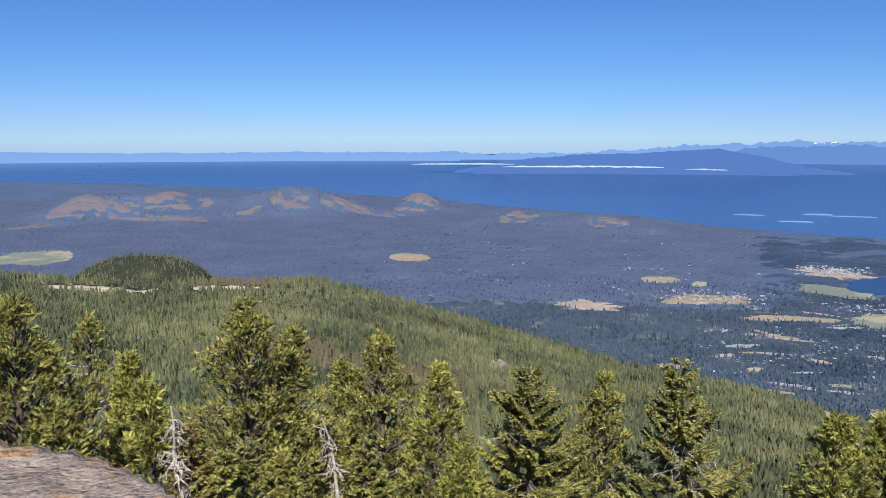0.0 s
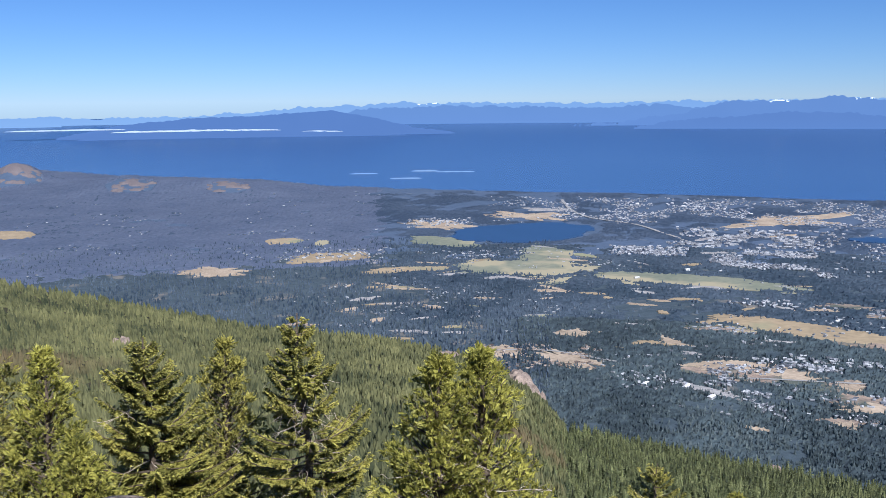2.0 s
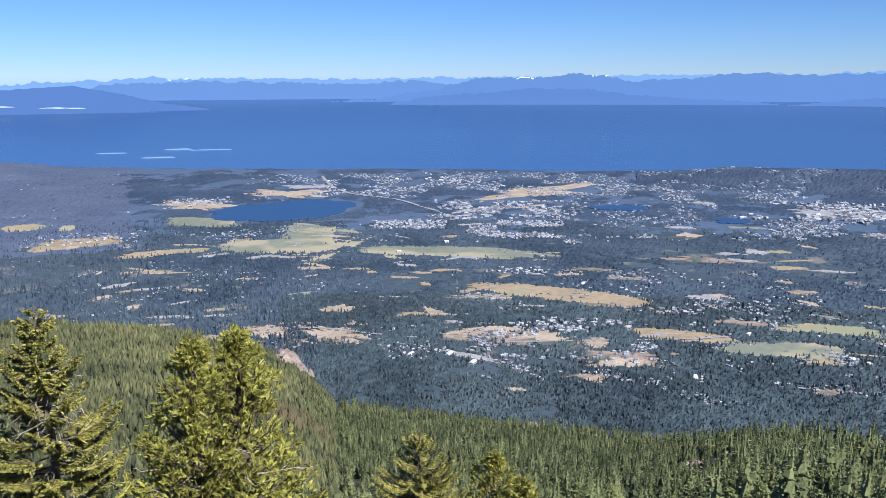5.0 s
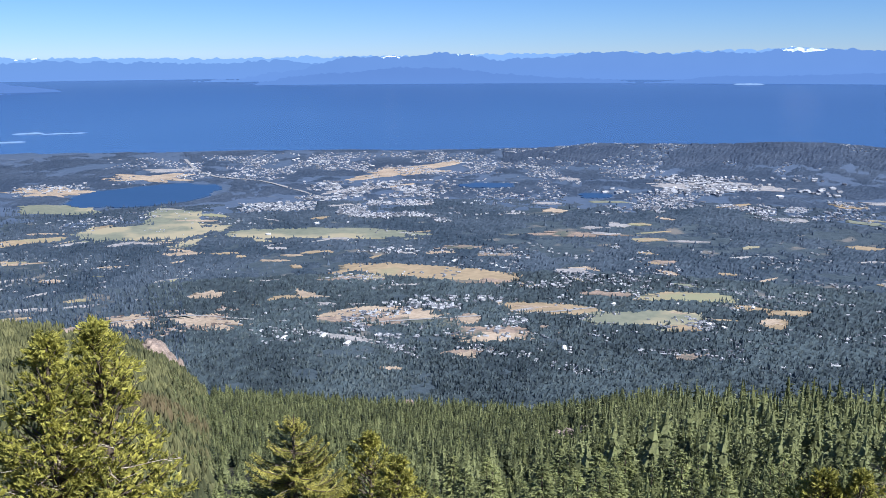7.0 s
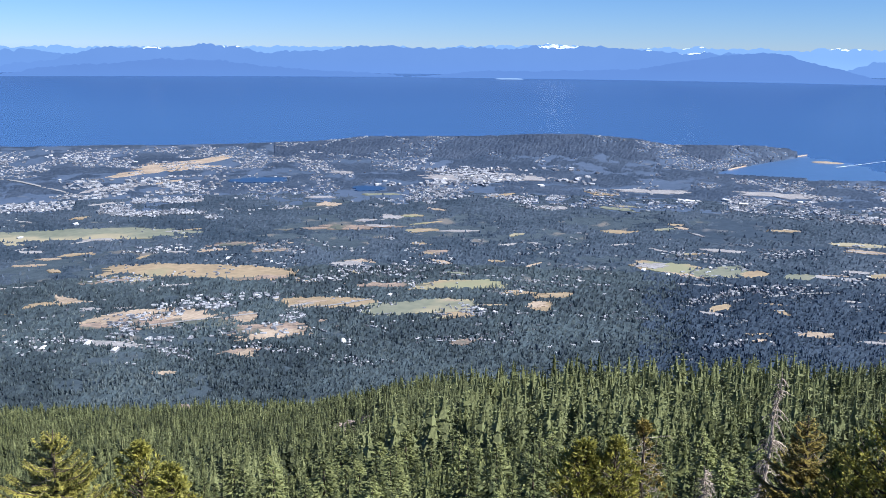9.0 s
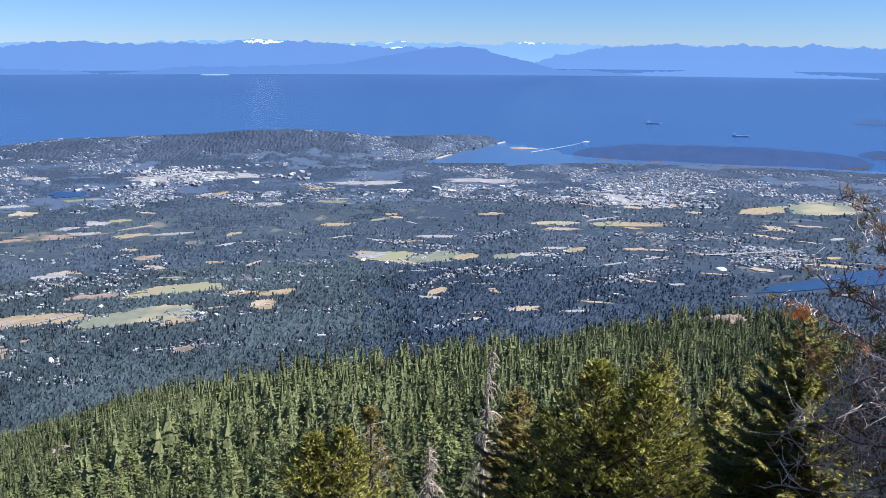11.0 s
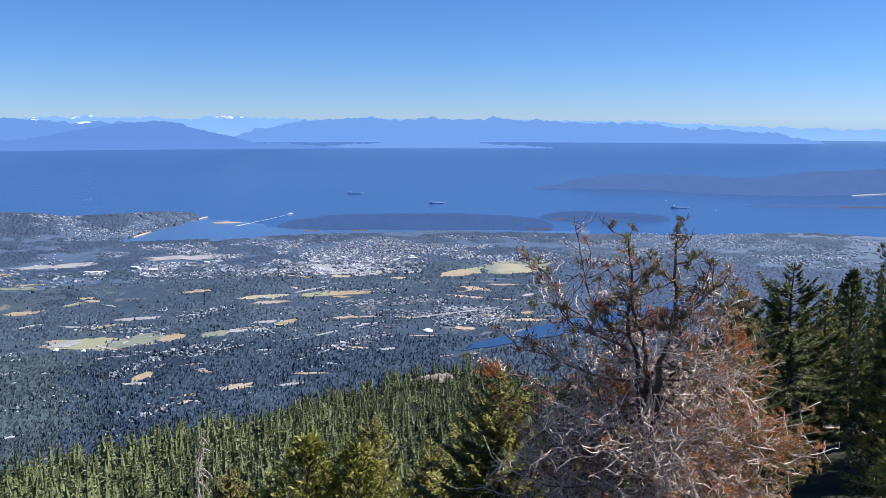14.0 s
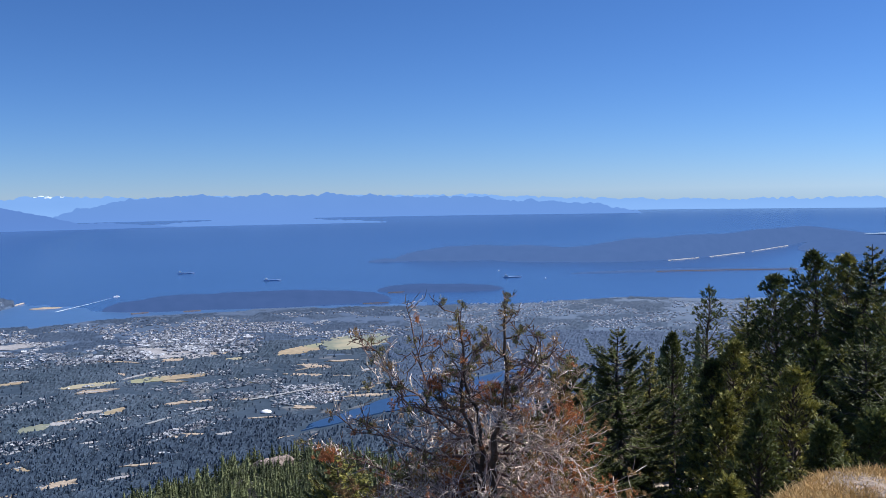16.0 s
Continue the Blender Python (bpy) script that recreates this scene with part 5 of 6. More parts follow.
def make_snag(h, reach, r):
    """A dead bleached trunk with a crooked tip and drooping broken twigs."""
    wood_g, twig_g = Geo(), Geo()
    line = trunk_line(h, r, 14)
    t = np.linspace(0, 1, 14)
    line[:, 0] += 0.05 * h * np.sin(t * 2.6) * t * (1 - t) * 3
    line[:, 1] += 0.03 * h * np.sin(t * 5.0) * (1 - t)
    tube(wood_g, line, np.linspace(0.012 * h + 0.03, 0.012, len(line)), 7)
    for _ in range(int(34 + 60 * reach)):
        zz = h * r.uniform(0.3, 0.97)
        p = on_trunk(line, np.array([zz]))[0]
        a = r.uniform(0, 6.28)
        ln = reach * r.uniform(0.3, 1.0) * (1.04 - zz / h) * 1.5 + 0.1
        s = np.linspace(0, 1, 7)
        pts = p + np.stack([np.cos(a) * s * ln, np.sin(a) * s * ln, ln * (0.35 * s - 1.15 * s * s)], -1) + np.cumsum(r.standard_normal((7, 3)) * 0.025, 0) * s[:, None]
        tube(twig_g, pts, np.linspace(0.022, 0.007, 7), 3)
        for e in range(5):
            q = pts[1 + e]
            w = q + np.array([np.cos(a) * 0.25, np.sin(a) * 0.25, -0.7]) * ln * r.uniform(0.2, 0.55) + r.standard_normal(3) * 0.08
            tube(twig_g, np.stack([q, (q + w) / 2 + r.standard_normal(3) * 0.03, w]), [0.012, 0.009, 0.005], 3)
    return wood_g, twig_g


KINDS = {
    "pine": ("pine_tree", {"PINE": "sunlit yellow-green pine with brushy needle tufts on the slope",
                           "PINE_DARK": "dark green bushy pine on the mountain slope", "PINE_SHADED": "deep green pine in the shady grove"}),
    "openpine": ("pine_tree", {"PINE_SHADED": "lone open pine standing above the others", "PINE_DARK": "lone open pine standing above the others"}),
    "greypine": ("pine_tree", {"PINE_DARK": "half-dead grey pine with bare sticks", "YELLOWING": "yellow-brown dying tree among green ones"}),
    "fir": ("fir_tree", {"PINE_SHADED": "deep green fir in the shady grove", "FIR": "bright green fir with layered drooping boughs", "YELLOWING": "yellowing young fir beside the rock",
                         "PINE_DARK": "dark green fir with drooping boughs"}),
    "oldfir": ("fir_tree", {"PINE_SHADED": "dark ragged fir with open tiered boughs", "FIR": "old ragged fir with bare grey twigs under its boughs", "PINE_DARK": "dark ragged fir with open tiered boughs"}),
    "snag": ("dead_tree", {"DEADWOOD": "bleached dead snag with broken drooping twigs"}),
}


def plant(kind, az, d, top, reach, mat, seed):
    """A tree that stands on the ground at azimuth az and distance d and reaches up to the height top."""
    r = np.random.default_rng(seed)
    x, y, z = ground_at(az, d)
    h = top - z + 0.15
    shade = {PINE_SHADED: "PINE_SHADED", PINE: "PINE", PINE_DARK: "PINE_DARK", FIR: "FIR", YELLOWING: "YELLOWING", BROWN: "BROWN", DEADWOOD: "DEADWOOD"}[mat]
    name, labels = KINDS[kind]
    tree = empty(name, (x, y, z - 0.15), labels[shade], "tree", "trees below the summit")
    if kind == "snag":
        wood_g, twig_g = make_snag(h, reach, r)
        trunk = part("trunk", wood_g, DEADWOOD, tree, smooth=True)
        tagged(part("twig_spray", twig_g, DEADWOOD, trunk), kind="stuff")
        return tree
    near_by = d < 22
    if kind in ("pine", "greypine", "openpine"):
        thin = {"pine": 1.0, "greypine": 0.45, "openpine": 0.55}[kind] * (1.0 if near_by else 0.85)
        wood_g, limb_g, crown_g, sticks = make_pine(h, reach, r, thin, min(0.85, 5.6 / h), 14 if near_by else 6, kind == "greypine")
    else:
        wood_g, limb_g, crown_g, sticks = make_fir(h, reach, r, 1.0 if near_by else 0.75, kind == "oldfir")
    trunk = part("trunk", wood_g, BARK, tree, smooth=True)
    tagged(part("limb_tangle", limb_g, BARK, trunk), kind="stuff")
    part("crown", crown_g, mat, tree)
    tagged(part("deadwood", sticks, DEADWOOD, tree, "bare grey dead branches"), kind="stuff")
    return tree


plant("pine", -24.35, 13.5, -0.50, 1.15, PINE_DARK, 1)
plant("greypine", -20.67, 17.5, -1.44, .95, PINE_DARK, 2)
plant("pine", -18.54, 15.5, -1.74, .75, PINE, 3)
plant("pine", -17.81, 14.0, -1.84, .7, PINE, 4)
plant("pine", -11.98, 17.5, -1.35, 1.15, PINE_DARK, 5)
plant("pine", -9.02, 18.5, -2.07, .95, PINE_DARK, 6)
plant("pine", -6.34, 20.5, -3.18, .85, PINE, 7)
plant("pine", -3.84, 19.0, -2.38, 1.05, PINE_DARK, 8)
plant("pine", -0.26, 17.5, -2.61, .85, PINE, 9)
plant("fir", 5.28, 17.5, -2.55, 1.35, FIR, 10)
plant("pine", 9.92, 19.0, -3.12, .95, PINE_DARK, 11)
plant("oldfir", 14.31, 17.0, -2.17, 0.95, FIR, 12)
plant("pine", 22.95, 13.4, -2.1, .95, PINE, 13)
plant("pine", 25.5, 13.8, -2.1, 1.05, PINE, 14)
plant("snag", -16.15, 12.7, -1.84, .16, DEADWOOD, 15)
plant("fir", -15.06, 12.9, -2.09, .8, YELLOWING, 16)
plant("fir", -11.94, 13.5, -2.57, .75, FIR, 17)
plant("fir", -13.15, 12.7, -2.49, .6, FIR, 18)
plant("snag", -7.37, 14.0, -2.55, .07, DEADWOOD, 19)
plant("pine", -22.42, 13.0, -1.85, .9, PINE_DARK, 20)
plant("pine", -9.73, 15.0, -3.41, .8, PINE_DARK, 21)
plant("pine", -4.23, 15.0, -3.75, .6, PINE, 22)
plant("pine", 1.36, 15.0, -3.46, .9, PINE, 23)
plant("fir", -4.91, 14.7, -2.98, .6, PINE_DARK, 24)
plant("fir", 36.62, 26.5, -8.79, 1.5, FIR, 25)
plant("pine", 41.43, 27.5, -10.06, 1.3, PINE, 26)
plant("pine", 43.23, 25.5, -9.98, 1.2, PINE, 27)
plant("pine", 69.68, 24.5, -9.07, 1.3, PINE, 28)
plant("pine", 71.70, 24.5, -8.91, 1.2, PINE, 29)
plant("greypine", 73.30, 31.5, -11.10, 1.0, YELLOWING, 30)
plant("snag", 81.28, 30.5, -8.42, 1.0, DEADWOOD, 31)
plant("snag", 77.18, 26.5, -10.22, .8, DEADWOOD, 32)
plant("fir", 82.94, 27.5, -8.62, 1.1, YELLOWING, 33)
plant("pine", 87.92, 16.5, -4.04, 1.3, PINE, 34)
plant("pine", 90.93, 16.5, -4.22, 1.3, PINE, 35)
plant("oldfir", 92.02, 24.5, -6.25, 1.2, PINE_DARK, 36)
plant("fir", 95.48, 26.5, -7.61, 1.0, FIR, 37)
plant("fir", 96.88, 24.5, -8.25, 1.0, FIR, 38)
plant("fir", 99.67, 20.5, -3.77, 1.3, PINE_DARK, 39)
plant("pine", 84.70, 17.5, -5.51, 1.0, PINE_DARK, 40)
plant("fir", 114.06, 26.5, -2.77, 1.27, PINE_SHADED, 41)
plant("oldfir", 117.04, 32.5, -2.94, 1.36, PINE_SHADED, 42)
plant("fir", 118.9, 36.5, -4.27, 0.7, PINE_DARK, 43)
plant("pine", 120.25, 42.5, -4.67, 0.94, PINE_SHADED, 44)
plant("openpine", 122.38, 48.5, -3.26, 1.15, PINE_SHADED, 45)
plant("fir", 124.57, 41.5, -2.82, 1.15, PINE_DARK, 46)
plant("pine", 126.01, 38.5, -1.69, 1.30, PINE_SHADED, 47)
plant("pine", 128.04, 36.5, -0.64, 1.37, PINE_SHADED, 48)
plant("pine", 129.80, 35.5, -0.62, 1.30, PINE_DARK, 49)
plant("fir", 131.07, 33.5, -0.15, 1.37, PINE_SHADED, 50)
plant("pine", 132.55, 28.5, -0.43, 1.30, PINE_SHADED, 51)
plant("pine", 133.86, 26.5, 0.16, 1.44, PINE_DARK, 52)
plant("pine", 123.2, 22.5, -3.1, 0.9, PINE_DARK, 53)
plant("pine", 126.80, 20.5, -1.99, 1.22, PINE_DARK, 54)
plant("pine", 124.89, 17.5, -2.21, 0.86, PINE_SHADED, 55)
plant("pine", 128.23, 24.5, -2.15, 1.30, PINE_SHADED, 56)
plant("fir", 130.51, 22.5, -1.59, 1.37, PINE_SHADED, 57)
plant("pine", 123.71, 30.5, -3.14, 1.22, PINE_DARK, 58)
plant("pine", 122.5, 30.5, -3.72, 0.86, PINE_SHADED, 59)
plant("pine", 128.28, 15.5, -1.94, 0.86, PINE_SHADED, 61)
plant("pine", 123.01, 13.0, -2.08, 0.58, PINE_DARK, 62)
plant("pine", 130.94, 14.5, -1.47, 0.94, PINE_SHADED, 63)


# unseen pines added towards the sun, past the grove, to throw shade over the trees in front
for k in range(9):
    plant("openpine", 138 + 1.9 * k, 27 + 9 * ((k * 5) % 4) / 3, 1.5 + 0.5 * (k % 3), 1.6, PINE_SHADED, 80 + k)

# ---------------------------------------------------------------- the half-dead pine that the walk ends on
def half_dead_pine(az, d, seed):
    r = np.random.default_rng(seed)
    x, y, z = ground_at(az, d)
    tree = empty("dying_pine", (x, y, z - 0.2), "half-dead pine with bare pale twigs and rusty needle clumps", "tree")
    ca, sa = math.cos(radians(az)), math.sin(radians(az))
    across = np.array([ca, -sa, 0.0])           # to the right as seen from the summit
    away = np.array([sa, ca, 0.0])
    up = np.array([0, 0, 1.0])
    place = lambda u, w, k: across * u + away * w + up * k
    top = -0.10 - z + 0.2
    trunk_g, wood_g, pale, rust_g, brown_g, green_g = Geo(), Geo(), Geo(), Geo(), Geo(), Geo()
    fork = place(0.0, 0, top - 3.3)
    tube(trunk_g, np.stack([place(0, 0, 0), place(0.06, 0.05, (top - 3.3) * 0.5), fork]), [0.19, 0.16, 0.13], 9)
    ends, low_ends, tops = [], [], []

    def bough(p, q, r0, sag, n=7, wob=0.05, store=wood_g, sides=5):
        s = np.linspace(0, 1, n)[:, None]
        pts = p + (q - p) * s + up * sag * np.sin(s * np.pi) + np.cumsum(r.standard_normal((n, 3)) * wob, 0) * np.sin(s * np.pi)
        tube(store, pts, np.linspace(r0, max(r0 * 0.3, 0.005), n), sides)
        return pts

    def twigs(pts, count, length, store, keep, level=0):
        """Crooked bare twigs along a bough, each forking again."""
        for _ in range(count):
            k = r.integers(1, len(pts) - 1)
            p = pts[k] + (pts[k + 1] - pts[k]) * r.random()
            along = unit(pts[k + 1] - pts[k])
            dirn = unit(along * 0.55 + r.standard_normal(3) * 0.65)
            ln = length * r.uniform(0.45, 1.25)
            s = np.linspace(0, 1, 5)[:, None]
            bend = unit(r.standard_normal(3)) * ln * 0.7
            tp = p + dirn * ln * s + bend * s * s + np.cumsum(r.standard_normal((5, 3)) * 0.13 * ln, 0) * s + up * 0.2 * ln * s * s
            tube(store, tp, np.linspace(0.0125 if level == 0 else 0.0085, 0.0045, 5), 3)
            if level < 1:
                twigs(tp, 5, length * 0.55, store, keep, 1)
            keep.append((tp[-1], dirn))

    # three crooked leaders with open tops
    for u, w, k, r0 in ((-0.40, 0.0, -0.18, 0.075), (-0.12, 0.15, -0.75, 0.07), (0.36, -0.05, -0.02, 0.085)):
        start = fork + place(u * 0.2, 0, r.uniform(0.0, 0.2))
        mid = place(u * 0.9, w * 0.6, top - 1.75)
        a = bough(start, mid, r0, 0.0, 10, 0.045, trunk_g, 7)
        b = bough(mid, place(u, w, top + k), r0 * 0.62, 0.0, 10, 0.035, trunk_g, 6)
        twigs(a, 5, 0.4, pale, ends)
        twigs(b, 8, 0.24, pale, ends)
        for n in range(13):
            p = b[min(9, 1 + n * 9 // 13)]
            ang = r.uniform(0, 6.28)
            q = p + (across * math.cos(ang) + away * math.sin(ang)) * r.uniform(0.22, 0.55) * (1.25 - n / 18) + up * r.uniform(0.02, 0.28)
            br = bough(p, q, 0.014, -0.05, 5, 0.03, wood_g, 4)
            twigs(br, 2, 0.16, wood_g, ends)
            tops.append((br[-1], unit(q - p) + up * 0.6))
            if r.random() < 0.5:
                tops.append((ends[-1][0], up))
        tops += [(b[-1] - up * g * 0.10 + r.standard_normal(3) * 0.03, up + r.standard_normal(3) * 0.5) for g in range(3)]
    # long open boughs above the tangle, with a needle tuft at each tip
    for u0, k0, u1, w1, k1, sag in ((-0.35, -2.2, -1.72, 0.2, -0.80, -0.10), (-0.30, -2.5, -2.10, -0.3, -2.0, -0.12), (-0.30, -1.8, -1.15, 0.3, -0.62, -0.1), (-0.35, -2.0, -1.35, -0.3, -1.25, 0.05),
                                    (-0.2, -2.9, -2.55, 0.3, -2.45, -0.25), (0.3, -2.1, 1.05, 0.3, -1.05, -0.12), (0.3, -1.5, 0.95, -0.2, -0.85, -0.05), (0.3, -2.4, 1.35, 0.4, -1.6, 0.05)):
        p, q = place(u0, 0, top + k0), place(u1, w1, top + k1)
        br = bough(p, q, 0.026, sag, 9, 0.04, wood_g, 5)
        for m in range(8):
            s = br[1 + m]
            e = s + unit((q - p) * 0.45 + r.standard_normal(3) * 0.5) * r.uniform(0.25, 0.6) + up * r.uniform(0.05, 0.25)
            sub = bough(s, e, 0.013, 0.03, 5, 0.03, wood_g, 4)
            twigs(sub, 4, 0.22, pale if r.random() < 0.5 else wood_g, ends)
            tops.append((sub[-1], unit(e - s) + up * 0.5))
        tops.append((br[-1], unit(q - p)))
    # the tangle: bare boughs all round, longer further down
    for n in range(96):
        k0 = -1.75 - 3.3 * ((n + r.random()) / 96) ** 0.8
        ang = n * 2.399 + r.normal(0, 0.3)
        cu, cw = math.cos(ang), math.sin(ang)
        if cw < 0.3 and k0 > -2.9 and cu < 0.7:      # the front stays open over the leaders
            k0 -= 1.2
        reach = (0.95 + 0.78 * (-k0 - 1.2)) if cu > 0 else (0.6 + 1.0 * (-k0 - 1.6))
        reach = min(max(reach, 0.5), 2.75) * r.uniform(0.65, 1.05)
        p = place(0.3 * cu * min(1, 1.5 / -k0), 0, top + k0)
        q = place(cu * reach, cw * reach * 0.9, top + k0 + r.uniform(-0.35, 0.25))
        bare = 0.96 if cu > -0.2 else 0.7            # fewer pale twigs on the left, its shade put into the wood colours
        br = bough(p, q, 0.026, r.uniform(-0.15, 0.1), 8, 0.06, wood_g if n % 2 else pale, 4)
        twigs(br, 4, 0.5, pale if r.random() < bare else wood_g, low_ends)
        for m in range(4):
            s = br[2 + m]
            e = s + unit((q - p) * 0.5 + r.standard_normal(3) * 0.6) * r.uniform(0.3, 0.7)
            store = pale if r.random() < bare else wood_g
            twigs(bough(s, e, 0.014, 0.05, 6, 0.05, store, 4), 3, 0.42, store, low_ends)

    def clump(points, store, length, size, many, blades, width=0.007):
        at, ax = [], []
        for p, dirn in points:
            for _ in range(many):
                at.append(p + r.standard_normal(3) * size)
                ax.append(unit(dirn + r.standard_normal(3) * 0.6))
        if at:
            tufts(store, np.array(at), np.array(ax), blades, length, width, r)

    r.shuffle(tops)
    n = len(tops)
    clump(tops[: int(n * 0.5)], green_g, 0.08, 0.045, 8, 15, 0.005)
    clump(tops[int(n * 0.48): int(n * 0.72)], brown_g, 0.075, 0.045, 6, 14, 0.005)
    clump(tops[int(n * 0.9):], rust_g, 0.07, 0.045, 6, 14, 0.005)
    u_of = np.array([p @ across for p, _ in low_ends])
    dice = r.random(len(low_ends))
    pick = lambda m: [low_ends[i] for i in np.nonzero(m)[0]]
    right = np.clip((u_of - 0.35) / 1.2, 0, 1)
    clump(pick(dice < 0.04 + 0.2 * right), brown_g, 0.075, 0.045, 4, 13, 0.005)
    clump(pick((dice > 0.5) & (dice < 0.525 + 0.12 * right)), rust_g, 0.075, 0.045, 4, 13, 0.005)
    clump(pick((dice > 0.8) & (dice < 0.81 + 0.02 * right)), green_g, 0.085, 0.04, 3, 12)
    for u, k, s, store in ((-2.6, -2.5, 0.20, rust_g), (-0.6, -2.6, 0.30, rust_g), (-0.45, -2.95, 0.22, rust_g), (-0.85, -1.35, 0.13, rust_g), (1.4, -1.9, 0.25, rust_g), (2.0, -3.2, 0.3, rust_g),
                           (-2.3, -3.1, 0.3, brown_g), (-1.9, -3.6, 0.35, brown_g), (2.2, -3.5, 0.35, brown_g), (0.1, -1.5, 0.2, rust_g)):
        at = place(u, 0, top + k) + r.standard_normal((26, 3)) * s * 0.5
        clump([(p, up) for p in at], store, 0.10, 0.03, 2, 12)
    trunk = part("trunk", trunk_g, BARK, tree, "dark brown trunk forked into three leaders", smooth=True)
    boughs_of = part("bough_tangle", wood_g, BARK_RED, trunk, "crooked dark boughs")
    tagged(boughs_of, kind="stuff")
    tagged(part("twig_tangle", pale, TWIG, tree, "tangle of bleached bare twigs"), kind="stuff")
    tagged(part("rusty_needles", rust_g, RUST, tree, "rust-red dead needle clumps"), kind="stuff")
    tagged(part("brown_needles", brown_g, BROWN, tree, "brown fading needle clumps"), kind="stuff")
    tagged(part("green_needles", green_g, OLIVE, tree, "last dark green needle tufts"), kind="stuff")
    return tree


half_dead_pine(108.8, 15.5, 5)


# ---------------------------------------------------------------- trees of the slope further down
def spires(geo, x, y, z, h, rad, tiers, sides, r):
    """Conifers further off: stacked ragged skirts that narrow to a leading shoot. All arrays of one tree each."""
    n = len(x)
    s = np.arange(sides)
    f = np.stack([0 * s, 1 + s, 1 + (s + 1) % sides], -1)
    for k in range(tiers):
        t = k / tiers
        wide = rad * (1.04 - t) ** 0.9 * r.uniform(0.8, 1.2, n)
        ph = r.random(n)[:, None] * 6.28 + s * 2 * np.pi / sides
        jit = r.uniform(0.45, 1.35, (n, sides))
        low = h[:, None] * (0.04 + 0.9 * t + 0.03 * r.standard_normal((n, sides))) - 0.12 * wide[:, None] * jit
        ring = np.stack([x[:, None] + wide[:, None] * jit * np.cos(ph), y[:, None] + wide[:, None] * jit * np.sin(ph), z[:, None] + low], -1)
        lift = np.full(n, min(1.0, 0.9 * t + 1.7 / tiers)) if k < tiers - 1 else np.full(n, 1.05)
        tip = np.stack([x + 0.012 * h * r.standard_normal(n), y + 0.012 * h * r.standard_normal(n), z + h * lift], -1)[:, None]
        v = np.concatenate([tip, ring], 1)
        geo.add(v.reshape(-1, 3), (np.arange(n)[:, None, None] * (sides + 1) + f).reshape(-1, 3))


def boughs(geo, x, y, z, h, rad, whorls, per, r):
    """A loose coat of drooping sprays round trees that have a core already."""
    n = len(x)
    t = ((np.arange(whorls) + r.uniform(0, 0.9, (n, whorls))) / whorls)[:, :, None] * np.ones(per)
    a = r.uniform(0, 6.28, t.shape)
    ln = rad[:, None, None] * (1.06 - t) ** 0.85 * r.uniform(0.6, 1.35, t.shape)
    base = np.stack([x[:, None, None] + 0.25 * ln * np.cos(a), y[:, None, None] + 0.25 * ln * np.sin(a),
                     z[:, None, None] + h[:, None, None] * (0.06 + 0.95 * t)], -1).reshape(-1, 3)
    d = unit(np.stack([np.cos(a), np.sin(a), 0.5 * t - 0.35 + 0.2 * r.standard_normal(t.shape)], -1).reshape(-1, 3))
    kites(geo, base, d, ln.ravel() * 0.8, 0.11 * ln.ravel() + 0.02, r)


def fir_crown(geo, h, rad, whorls, boughs, leaflets, r, taper=0.8, full=0.13):
    """The crown of one conifer: whorls of boughs, each bough a drooping fan of small sprays."""
    t = np.repeat((np.arange(whorls) + r.uniform(0, 0.9, whorls)) / whorls, boughs)
    n = len(t)
    a = r.uniform(0, 6.28, n)
    ln = rad * ((1.03 - t) ** taper) * r.uniform(0.55, 1.2, n) + 0.06
    rise = 0.55 * t - 0.22 + 0.12 * r.standard_normal(n)
    own = np.repeat(np.arange(n), leaflets)
    s = np.tile(np.linspace(0.22, 0.95, leaflets), n) + r.uniform(-0.06, 0.06, n * leaflets)
    o = np.stack([np.cos(a), np.sin(a), 0 * a], -1)[own]
    p = np.stack([-o[:, 1], o[:, 0], 0 * s], -1)
    sway = np.where(r.random(len(own)) < 0.5, -1.0, 1.0) * r.uniform(0.1, 1.0, len(own))
    base = o * (ln[own] * s)[:, None] * 0.85 + p * (0.12 * sway * ln[own])[:, None]
    base[:, 2] += h * (0.05 + 0.93 * t[own]) + ln[own] * (rise[own] * s - 0.18 * s * s)
    d = unit(o + p * (sway * 0.8)[:, None] + np.stack([0 * s, 0 * s, r.normal(-0.08, 0.25, len(own))], -1))
    size = (0.12 + 0.34 * ln[own] * (1.15 - 0.6 * s)) * r.uniform(0.75, 1.3, len(own))
    kites(geo, base, d, size, 0.055 + full * size, r)
    k = np.arange(3) * 2.094
    ring = np.stack([0.04 * rad * np.cos(k), 0.04 * rad * np.sin(k), 0 * k + h * 0.9], -1)
    geo.add(np.concatenate([ring, [[0, 0, h * 1.04]]]), np.array([[0, 1, 3], [1, 2, 3], [2, 0, 3]]))


def slope_tree(seed, mat, label):
    """One conifer of the slope, eight metres tall, to be copied."""
    r = np.random.default_rng(seed)
    tree = empty("conifer", (0, 0, -3000), label, "tree", "conifers on the slope")
    crown, wood_g = Geo(), Geo()
    fir_crown(crown, 8.0, r.uniform(1.7, 2.4), 30, 8, 5, r)
    tube(wood_g, [[0, 0, -0.4], [0.03, 0, 4], [0, 0, 8]], [0.14, 0.09, 0.015], 5)
    part("trunk", wood_g, BARK, tree)
    part("crown", crown, mat, tree)
    return tree


